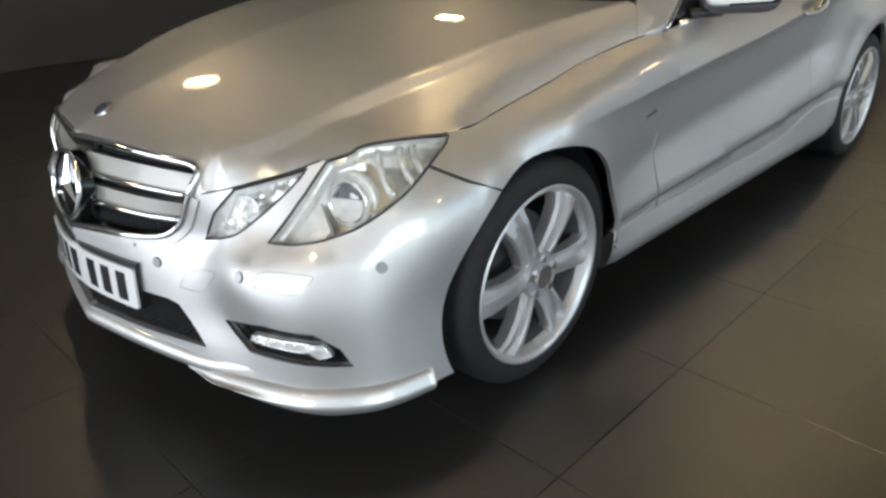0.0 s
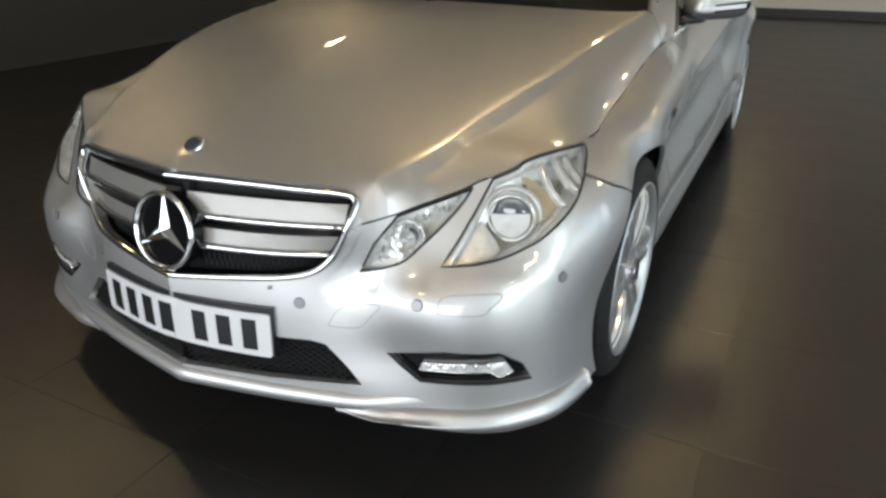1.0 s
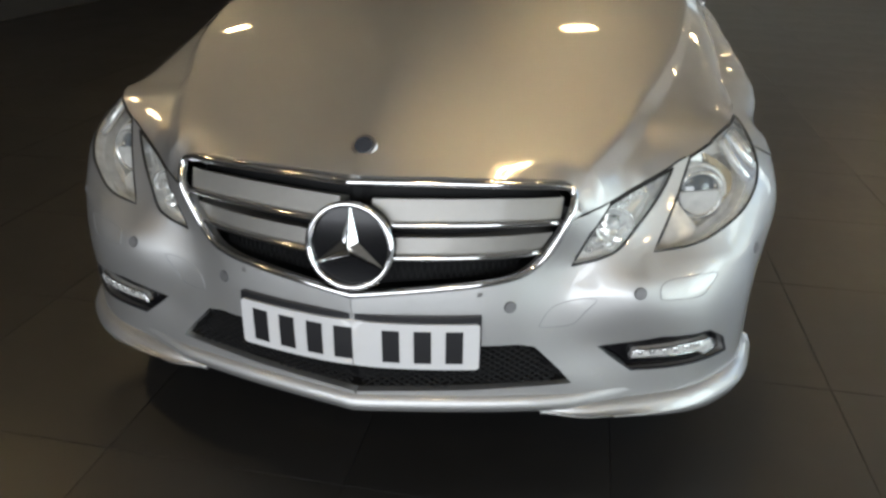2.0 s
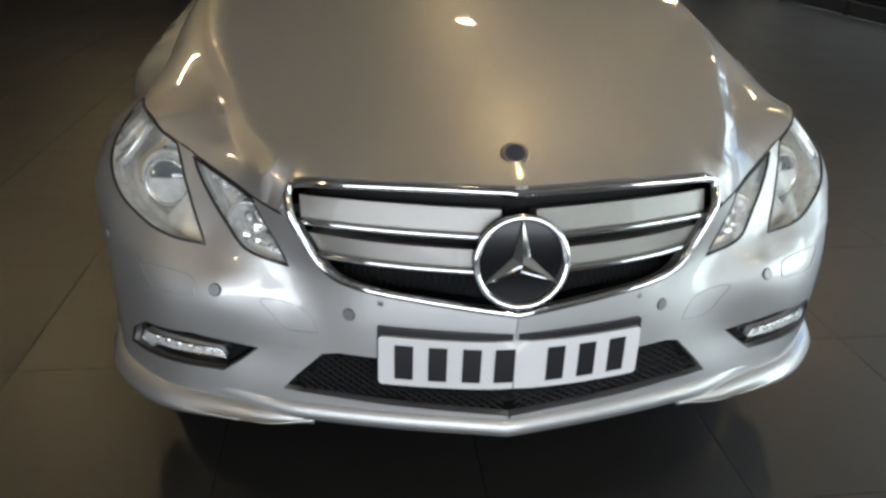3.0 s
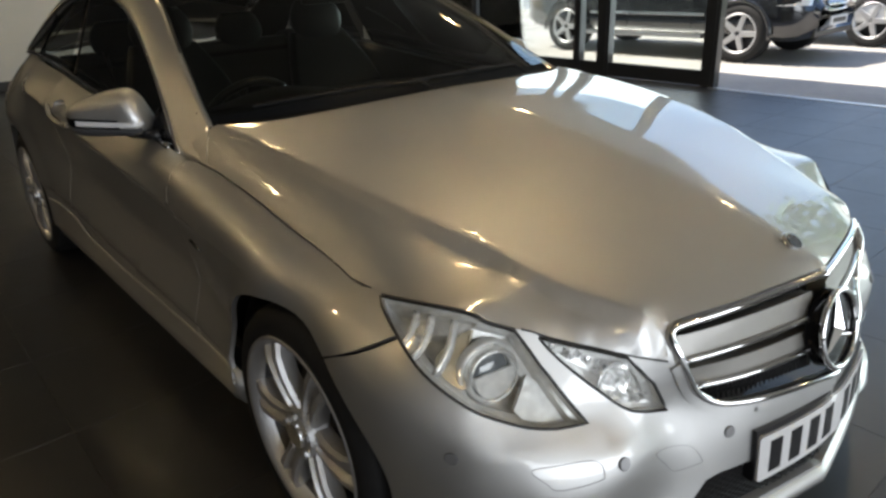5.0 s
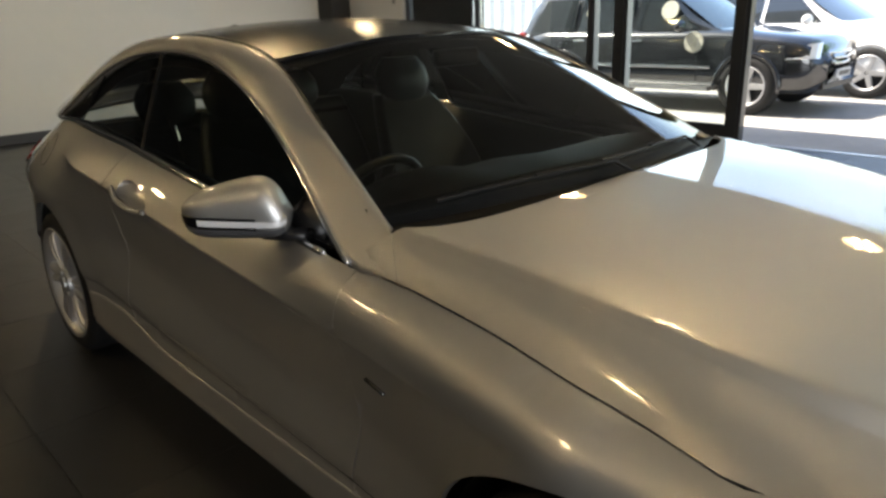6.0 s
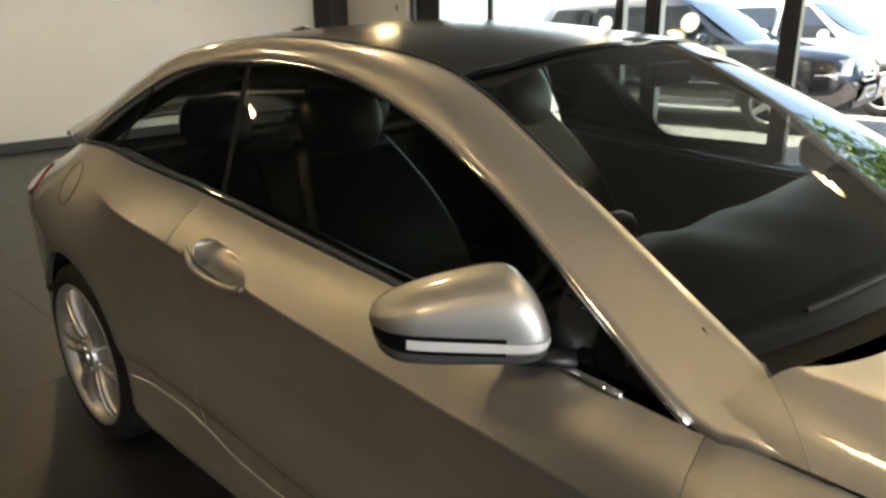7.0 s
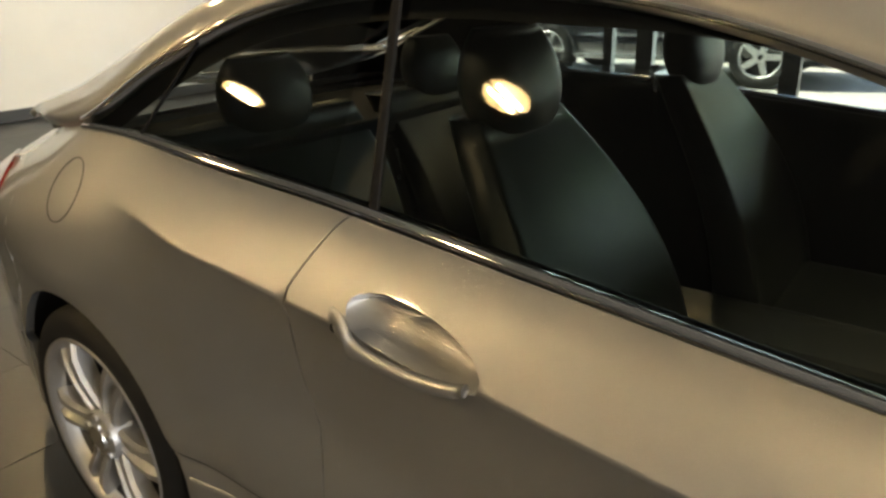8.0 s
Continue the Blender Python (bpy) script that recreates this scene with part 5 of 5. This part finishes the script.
def seat(name, x, y, rear=False):
    """A leather seat: cushion, shaped back with side bolsters, headrest on its posts."""
    bm = bmesh.new()
    rows = []
    wd = .27 if not rear else .29
    for q in np.linspace(0, 1, 16):
        z = .52 + .56 * q
        yy = y - .10 + .26 * q - .05 * math.sin(math.pi * q)
        w = wd * (1 - .48 * q ** 2.6) if not rear else wd
        t = .065 - .02 * q
        ring = []
        for a in np.linspace(0, 2 * math.pi, 28, endpoint=False):
            cx, cz = math.cos(a), math.sin(a)
            bol = .045 * (abs(cx) ** 4) * (1 - q * .5) if cz < 0 else 0
            ring.append((x + w * math.copysign(abs(cx) ** .55, cx), yy + t * math.copysign(abs(cz) ** .6, cz) - bol, z))
        rows.append(ring)
    v = grid_faces(bm, np.array(rows), close=True)
    bm.faces.new(v[0][::-1]), bm.faces.new(v[-1])
    st = part(name, bm, LEATHER, car, "dark leather seat with side bolsters", True)
    bm = bmesh.new()
    box(bm, (x - wd, y - .58, .36), (x + wd, y - .02, .54), .05)
    part("seat_cushion", bm, LEATHER, st, "", True)
    bm = bmesh.new()
    rows = []
    for q in np.linspace(0, 1, 12):
        z = 1.035 + .195 * q
        w = .138 * (math.sin(math.pi * (.12 + .76 * q)) ** .45)
        t = .055 * (math.sin(math.pi * (.1 + .8 * q)) ** .5)
        rows.append([(x + w * math.copysign(abs(math.cos(a)) ** .7, math.cos(a)), y + .125 + .03 * q + t * math.copysign(abs(math.sin(a)) ** .8, math.sin(a)), z) for a in np.linspace(0, 2 * math.pi, 24, endpoint=False)])
    v = grid_faces(bm, np.array(rows), close=True)
    bm.faces.new(v[0][::-1]), bm.faces.new(v[-1])
    part("headrest", bm, LEATHER, st, "", True)
    return st


for sx in (-.37, .37):
    seat("front_seat", sx, 1.81 if sx < 0 else 1.73)
    seat("rear_seat", sx * .92, 2.56, True).location.z = -.08
box_part("parcel_shelf", (-.62, 2.62, .90), (.62, 3.15, .95), CARPET, car, .01)
box_part("rear_bulkhead", (-.62, 2.80, .25), (.62, 2.84, .92), CARPET, car, .01)
box_part("centre_console", (-.12, .85, .30), (.12, 2.0, .60), LEATHER, car, .03)
bm = bmesh.new()
rows = []
for x in np.linspace(-.70, .70, 36):
    hump = .045 * math.exp(-((x + .37) / .17) ** 2) + .018 * math.exp(-(x / .16) ** 2)
    yb = .60 + .10 * (abs(x) / .7) ** 2
    rows.append([(x, yb, .935), (x, yb + .12, .955 + hump * .4), (x, .93, .945 + hump), (x, 1.02, .925 + hump), (x, 1.05, .88 + hump * .6), (x, 1.04, .70), (x, .98, .45)])
grid_faces(bm, np.array(rows), flip=True)
part("dashboard", bm, MESH_BLACK, car, "black grained plastic dashboard", True)
bm = bmesh.new()
S = pose(-.37, 1.17, .83, -62, 0, 0)
tube(bm, [S @ Vector((.185 * math.cos(a), .185 * math.sin(a), 0)) for a in np.linspace(0, 2 * math.pi, 40, endpoint=False)], .016, 10, closed=True)
sw = part("steering_wheel", bm, LEATHER, car, "dark leather steering wheel", True)
bm = bmesh.new()
box(bm, (-.07, -.06, -.02), (.07, .05, .03), .02)
for dx in (-1, 1):
    box(bm, (min(.06 * dx, .17 * dx), -.02, -.008), (max(.06 * dx, .17 * dx), .02, .010), .005)
box(bm, (-.025, -.17, -.008), (.025, -.05, .010), .005)
bmesh.ops.transform(bm, matrix=S, verts=bm.verts)
part("wheel_spokes", bm, PLATE_BLACK, sw, "", True)
bm = bmesh.new()
box(bm, (-.10, 1.15, 1.235), (.10, 1.175, 1.29), .012)
rm = part("interior_mirror", bm, PLATE_BLACK, car, "black interior mirror")
for sd in (1, -1):
    rows = []
    for y in np.linspace(.72, 2.85, 40):
        xb = float(glass_x(np.array(y), belt_z(y))) - .035
        rows.append([(xb * sd, y, float(belt_z(y)) - .004), ((xb - .05) * sd, y, float(belt_z(y)) - .03), ((xb - .06) * sd, y, .70), ((xb - .03) * sd, y, .30)])
    bm = bmesh.new()
    grid_faces(bm, np.array(rows), flip=sd < 0)
    part("door_card", bm, LEATHER, car, "dark door lining", True)
    # belt buckle side
    bm = bmesh.new()
    tube(bm, np.array([(.60, 2.06, 1.06), (.575, 2.04, .93), (.56, 2.02, .80)]) * [sd, 1, 1], .012, 6, squash=.2)
    sb = part("seat_belt", bm, PLATE_BLACK, car, "black seat belt strap")
    bm = bmesh.new()
    tube(bm, np.array([(.588, 2.05, 1.04), (.583, 2.045, .985)]) * [sd, 1, 1], .006, 6)
    part("belt_buckle", bm, CHROME, sb, "bright metal buckle tongue")
bm = bmesh.new()
P = np.array([[(x, y, float(roof_z(np.array(abs(x)), np.array(y))) - .03) for x in np.linspace(-.53, .53, 14)] for y in np.linspace(1.27, 2.66, 20)])
grid_faces(bm, P)
part("headliner", bm, LINING, car, "grey fabric headliner", True)
bm = bmesh.new()
tube(bm, [(.0, 2.56, 1.36), (0, 2.60, 1.375), (0, 2.68, 1.372)], [.022, .018, .006], 8, squash=.6)
part("roof_aerial", bm, PLATE_BLACK, car, "small black roof aerial", True)

# tail lamps
TAIL_RED = mat("tail_lamp_lens", (.30, .03, .025), .12, 0, .8)
for sd in (1, -1):
    bm = bmesh.new()
    sheet_bm(bm, skin, poly(crom([(4.74, .83), (4.80, .86), (4.88, .872), (5.0, .87), (5.12, .85), (5.0, .78), (4.88, .77), (4.80, .79)], 4, True).tolist(), .03), (), .04, lift=.006, flange=.012, side=sd)
    part("tail_lamp", bm, TAIL_RED, car, "red wrap-round tail lamp", True)
# ---------- the forecourt ----------
TARMAC = mat("tarmac", (.28, .265, .25), .85, vary=.2, scale=1.2, bump=.4, bump_scale=120)
tagged(box_part("ground", (XG + .04, -90, -.3), (120, 120, -.02), TARMAC, bevel=0), "sunlit pale tarmac forecourt reaching far off", "ground", kind="structure")
# added out of view; its height casts the shade strip along the window front
tagged(box_part("parapet", (XG - .08, Y0 - .25, TOP), (XG + .17, Y1 + .25, 3.9), WALL_WHITE, bevel=.01), "unseen parapet added to shade the ground by the windows", "wall", kind="structure")
BLACK_PAINT = mat("black_car_paint", (.010, .011, .013), .18, 0, 1.0, vary=.05, scale=40)
WHITE_PAINT = mat("white_car_paint", (.70, .70, .69), .3, 0, 1.0, vary=.03, scale=30)
CAR_GLASS = mat("dark_car_glass", (.015, .018, .020), .05, 0, .8)
CLEAR_LAMP = mat("clear_car_lamp", (.75, .76, .77), .12, .4, .8)
RED_LAMP = mat("red_car_lamp", (.45, .02, .02), .15, 0, .8)


def parked_suv(name, label, paint, length=4.78, wheelbase=2.915, width=1.91, height=1.78):
    """A tall off-roader; its front faces -y, its front axle at the origin, on the ground."""
    t = thing(name, label, "car", "parked cars")
    W, F = width / 2, -.88
    R = F + length
    top = spline([(F, .72), (F + .10, .86), (F + .25, .98), (F + .9, 1.06), (F + 1.25, 1.10), (2.0, 1.10), (R - .4, 1.10), (R - .05, 1.02), (R, .85)])
    bot = spline([(F, .42), (F + .2, .30), (0, .30), (2.9, .30), (R - .2, .36), (R, .45)])
    wid = spline([(F, W * .62), (F + .12, W * .84), (F + .4, W * .97), (0, W), (2.9, W), (R - .35, W * .95), (R - .05, W * .86), (R, W * .80)])
    rows = []
    for y in np.linspace(F, R, 60):
        w, a, b = float(wid(y)), float(bot(y)), float(top(y))
        pr = [(0, a), (w * .86, a), (w * .965, a + .08), (w * .985, a + .25), (w, (a + b) / 2 + .08), (w * .985, b - .16), (w * .955, b - .06), (w * .90, b - .012), (w * .6, b + .02), (0, b + .035)]
        rows.append([(x, y, z) for x, z in pr] + [(-x, y, z) for x, z in pr[-2:0:-1]])
    bm = bmesh.new()
    v = grid_faces(bm, np.array(rows), close=True)
    bm.faces.new(v[0][::-1]), bm.faces.new(v[-1])
    body = part("body", bm, paint, t, "", True)
    # cabin
    sec = [(.42, 1.09, W * .86), (.85, 1.30, W * .82), (1.25, 1.60, W * .745), (1.6, height - .05, W * .71), (2.2, height, W * .70), (3.0, height - .01, W * .70), (3.45, height - .06, W * .70), (3.72, 1.45, W * .74), (3.86, 1.09, W * .82)]
    c = crom([(y, z, w) for y, z, w in sec], 5)
    rows = []
    for y, z, w in c:
        pr = [(W * .90, 1.06), (W * .885 * .5 + w * .5, 1.06 + (z - 1.06) * .5), (w, 1.06 + (z - 1.06) * .92), (w * .9, z - .004), (w * .5, z + .01), (0, z + .018)]
        rows.append([(xx, y, zz) for xx, zz in pr] + [(-xx, y, zz) for xx, zz in pr[-2::-1]])
    bm = bmesh.new()
    grid_faces(bm, np.array(rows))
    part("cabin", bm, paint, t, "", True)

    def pane_at(y0, y1, z0, z1, s0=0.0, s1=0.0, name="side_glass"):
        for sd in (1, -1):
            bm = bmesh.new()
            P = []
            for q in np.linspace(0, 1, 6):
                row = []
                for r in np.linspace(0, 1, 8):
                    zz = z0 + (z1 - z0) * q
                    yy = y0 + s0 * q + (y1 + s1 * q - y0 - s0 * q) * r
                    xx = W * .90 + (W * .715 - W * .90) * (zz - 1.06) / (height - 1.06) + .010
                    row.append((xx * sd, yy, zz))
                P.append(row)
            grid_faces(bm, np.array(P), flip=sd > 0)
            part(name, bm, CAR_GLASS, t, "dark window", True)
    pane_at(.78, 1.72, 1.12, 1.60, .52, -.02)
    pane_at(1.80, 2.72, 1.12, 1.60, .0, -.04)
    pane_at(2.80, 3.62, 1.12, 1.58, .0, -.22)
    bm = bmesh.new()
    P = np.array([[(x * (.80 - .14 * q), .50 + .82 * q - .06 * (1 - x * x), 1.115 + .53 * q) for x in np.linspace(-1, 1, 12)] for q in np.linspace(0, 1, 8)])
    grid_faces(bm, P)
    part("windscreen", bm, CAR_GLASS, t, "sloping windscreen", True)
    for sd in (1, -1):
        for yc in (0, wheelbase):
            bm = bmesh.new()
            kk = np.linspace(0, 2 * math.pi, 48, endpoint=False)
            P = np.array([[(sd * x, yc + r * math.cos(a), .385 + r * math.sin(a)) for a in kk] for x, r in ((W - .26, .25), (W - .26, .37), (W - .22, .385), (W - .03, .385), (W + .005, .365), (W + .008, .29), (W, .262))])
            grid_faces(bm, P, close=True)
            wh = part("wheel", bm, RUBBER, t, "black tyre on a silver rim", True)
            bm = bmesh.new()
            P = np.array([[(sd * x, yc + r * math.cos(a), .385 + r * math.sin(a)) for a in kk] for x, r in ((W - .02, .268), (W + .006, .262), (W + .006, .245), (W - .05, .235), (W - .06, .05))])
            v = grid_faces(bm, P[:4], close=True)
            part("rim", bm, ALLOY, wh, "silver alloy rim", True)
            bm = bmesh.new()
            bmesh.ops.create_cone(bm, segments=32, radius1=.235, radius2=.235, depth=.02, cap_ends=True, matrix=pose(sd * (W - .10), yc, .385, 0, 90, 0))
            part("wheel_back", bm, PLATE_BLACK, wh)
            for i in range(5):
                bm = bmesh.new()
                box(bm, (W - .05, -.036, .03), (W + .002, .036, .250), .008)
                for vv in bm.verts:
                    vv.co.y *= 1.25 - vv.co.z * 1.6
                bmesh.ops.transform(bm, matrix=Matrix.Translation((0, yc, .385)) @ Matrix.Rotation(radians(72 * i + 18), 4, "X"), verts=bm.verts)
                if sd < 0:
                    bmesh.ops.scale(bm, vec=(-1, 1, 1), verts=bm.verts)
                    bmesh.ops.reverse_faces(bm, faces=bm.faces)
                part("spoke", bm, ALLOY, wh)
            bm = bmesh.new()
            tube(bm, [(sd * (W + .004), yc + .43 * math.cos(a), .375 + .43 * math.sin(a)) for a in np.radians(np.linspace(-8, 188, 24))], .028, 8, squash=.6)
            part("arch_trim", bm, paint, t, "", True)
        # lamps, mirror, handles, mouldings, running board
        bm = bmesh.new()
        P = np.array([[(sd * (wid(y) * .995 - .05 * q + .004), y, .74 + .20 * q * (1 - .5 * (y - F - .06) / .55)) for y in np.linspace(F + .06, F + .62, 10)] for q in np.linspace(0, 1, 6)])
        grid_faces(bm, P, flip=sd > 0)
        part("headlamp", bm, CLEAR_LAMP, t, "clear headlamp", True)
        bm = bmesh.new()
        box(bm, (sd * W * .93 - .03, R - .14, .85), (sd * W * .93 + .03, R - .02, 1.10), .02)
        part("tail_lamp", bm, RED_LAMP, t, "red tail lamp")
        bm = bmesh.new()
        bmesh.ops.create_uvsphere(bm, u_segments=20, v_segments=12, radius=1, matrix=Matrix.Translation((sd * (W + .11), .92, 1.16)) @ Matrix.Diagonal((.12, .075, .085, 1)))
        part("door_mirror", bm, paint, t, "", True)
        for y in (1.55, 2.55):
            bm = bmesh.new()
            box(bm, (sd * W - .01, y, .955), (sd * W + .035, y + .20, .985), .01)
            part("door_handle", bm, CHROME, t, "bright door handle")
        for y in (.70, 1.76, 2.74):
            bm = bmesh.new()
            tube(bm, [(sd * (W * .99 + .006), y, .42), (sd * (W + .006), y, .72), (sd * (W * .985 + .006), y, .96)], .004, 5)
            part("door_seam", bm, PLATE_BLACK, t)
        bm = bmesh.new()
        box(bm, (sd * (W + .004) - .012, .50, .60), (sd * (W + .004) + .016, 2.42, .64), .006)
        part("side_moulding", bm, CHROME, t, "bright side moulding")
        bm = bmesh.new()
        box(bm, (sd * (W - .02) - .09, .48, .30), (sd * (W - .02) + .09, 2.45, .36), .015)
        part("running_board", bm, SATIN, t, "brushed metal running board")
        bm = bmesh.new()
        tube(bm, [(sd * W * .64, y, height + .03 + .03 * math.sin(math.pi * (y - 1.5) / 1.9)) for y in np.linspace(1.5, 3.4, 12)], .016, 8)
        part("roof_bar", bm, SATIN, t, "metal roof bar", True)
    for z in (.66, .73, .80):
        bm = bmesh.new()
        tube(bm, [(x, F - .012 + .10 * (abs(x) / .5) ** 2.5, z) for x in np.linspace(-.46, .46, 14)], .022, 8, squash=.8)
        part("grille_bar", bm, CHROME, t, "chrome grille bar", True)
    box_part("front_plate", (-.26, F - .03, .47), (.26, F - .005, .58), PLATE_WHITE, t, .004, "white number plate")
    box_part("plate_bar", (-.21, F - .033, .495), (.21, F - .030, .555), PLATE_BLACK, t, 0, "plain dark bar")
    box_part("lower_grille", (-.60, F + .02, .34), (.60, F + .10, .46), PLATE_BLACK, t, .01, "black lower grille")
    return t


suv = parked_suv("parked_off_roader", "black off-roader with chrome trim parked on the forecourt", BLACK_PAINT)
suv.matrix_world = pose(7.80 + .955, 3.56, -.02, 0, 0, 1)
# two pale paper discs on its windows and door
for y, z, r in ((4.75, 1.36, .13), (6.05, 1.36, .11), (4.30, .93, .14)):
    bm = bmesh.new()
    bmesh.ops.create_cone(bm, segments=22, radius1=r, radius2=r, depth=.006, cap_ends=True, matrix=pose(7.792 + (.11 if z > 1.1 else -.012), y, z, 0, 90 + (14 if z > 1.1 else 0), 0))
    tagged(part("shield_sticker", bm, mat("sticker_cream", (.40, .38, .32), .5, vary=.35, scale=30), None), "small cream shield sticker on the black off-roader", "sticker", "stickers")
white = parked_suv("parked_car", "white off-roader parked behind the black one", WHITE_PAINT, height=1.74)
white.matrix_world = pose(10.35 + .955, 2.75, -.02, 0, 0, -4)

# pale corrugated hoarding
hoard = thing("corrugated_fence", "tall pale corrugated metal fence behind the cars", "fence")
bm = bmesh.new()
rows = []
for i in range(110):
    y = 9.4 + i * .105
    d = .03 * (1 if i % 4 in (1, 2) else -1)
    rows.append([(15.6 + d, y, -.02), (15.6 + d, y, 4.2)])
grid_faces(bm, np.array(rows), flip=True)
part("sheet_metal", bm, mat("pale_sheet_metal", (.62, .64, .66), .45, .1, .2, vary=.08, scale=3), hoard)


# trees and hedge beyond
def leaves(bm, centre, radius, n, rng, size=.16):
    for _ in range(n):
        d = rng.normal(size=3)
        d /= np.linalg.norm(d)
        p = np.array(centre) + d * np.array(radius) * rng.uniform(.55, 1.08) * (1 + .25 * math.sin(5 * d[0] + 3 * d[2]))
        a, b = rng.normal(size=3), rng.normal(size=3)
        a /= np.linalg.norm(a)
        b = np.cross(a, b)
        b /= np.linalg.norm(b)
        s = size * rng.uniform(.6, 1.3)
        v = [bm.verts.new(p + a * s * u + b * s * w) for u, w in ((-1, 0), (-.2, .45), (1, 0), (-.2, -.45))]
        bm.faces.new(v)


LEAF = mat("leaf_green", (.10, .20, .035), .55, vary=.4, scale=1.5)
BARK = mat("bark", (.09, .07, .05), .9, vary=.3, scale=8, bump=.6, bump_scale=40)


def tree(at, h, rng):
    t = thing("tree", "leafy green tree beyond the forecourt", "tree", "trees")
    bm = bmesh.new()
    x, y = at
    tube(bm, [(x, y, -.1), (x + .05, y, h * .2), (x - .05, y + .08, h * .45), (x, y, h * .8)], [.20, .16, .11, .04], 10)
    for i in range(8):
        a = i * 2.4
        z0 = h * (.32 + .05 * i)
        r = h * .26
        tube(bm, [(x, y, z0), (x + r * .5 * math.cos(a), y + r * .5 * math.sin(a), z0 + r * .35), (x + r * math.cos(a), y + r * math.sin(a), z0 + r * .6)], [.07, .045, .015], 6)
    part("trunk", bm, BARK, t, "", True)
    bm = bmesh.new()
    for i in range(13):
        a = i * 2.4
        r = h * .24 * math.sqrt((i + .5) / 13) * 1.5
        c = (x + r * math.cos(a), y + r * math.sin(a), h * (.45 + .4 * rng.uniform()))
        leaves(bm, c, (h * .15, h * .15, h * .12), 260, rng)
    tagged(part("crown", bm, LEAF, t), kind="stuff")


rng = np.random.default_rng(4)
for at, h in (((13.5, -4.5), 6.0), ((15.5, -.8), 6.8), ((12.5, -9.5), 5.5), ((20.5, -3.4), 7.0)):
    tree(at, h, rng)
bm = bmesh.new()
for i in range(22):
    leaves(bm, (12.2 + .3 * math.sin(i), -14 + i * .62, .75), (.65, .5, .75), 190, rng, .10)
tagged(part("hedge", bm, LEAF, None), "clipped green hedge along the forecourt", "hedge", kind="stuff")
# ---------- floor tiles ----------
TX, TY, TS = .575, -.895, .605
bm = bmesh.new()
box(bm, (0, 0, -.02), (TS - .002, TS - .002, 0), .0005)
tile_mesh = bpy.data.meshes.new("floor_tile")
bm.to_mesh(tile_mesh)
bm.free()
tile_mesh.materials.append(TILE)
floor_ob = bpy.data.objects["floor"]
far = bmesh.new()
for i in range(-11, 9):
    for j in range(-10, 18):
        x, y = TX + i * TS + .002, TY + j * TS + .002
        if x < X0 - .4 or x > XG - TS + .03 or y < Y0 or y > Y1:
            continue
        if -4 <= i <= 7 and -3 <= j <= 16 and not (-1 <= i <= -1 and 1 <= j <= 4):
            ob = new("floor_tile", tile_mesh)
            ob.parent = floor_ob
            ob.location = (x, y, 0)
        else:
            box(far, (x, y, -.02), (x + TS - .004, y + TS - .004, 0))
for j in range(-10, 18):
    x, y = TX + 8 * TS + .002, TY + j * TS + .002
    if Y0 < y < Y1 and x < XG - .12:
        box(far, (x, y, -.02), (XG - .11, y + TS - .004, 0))
tagged(part("floor_tile_field", far, TILE, floor_ob), kind="stuff")
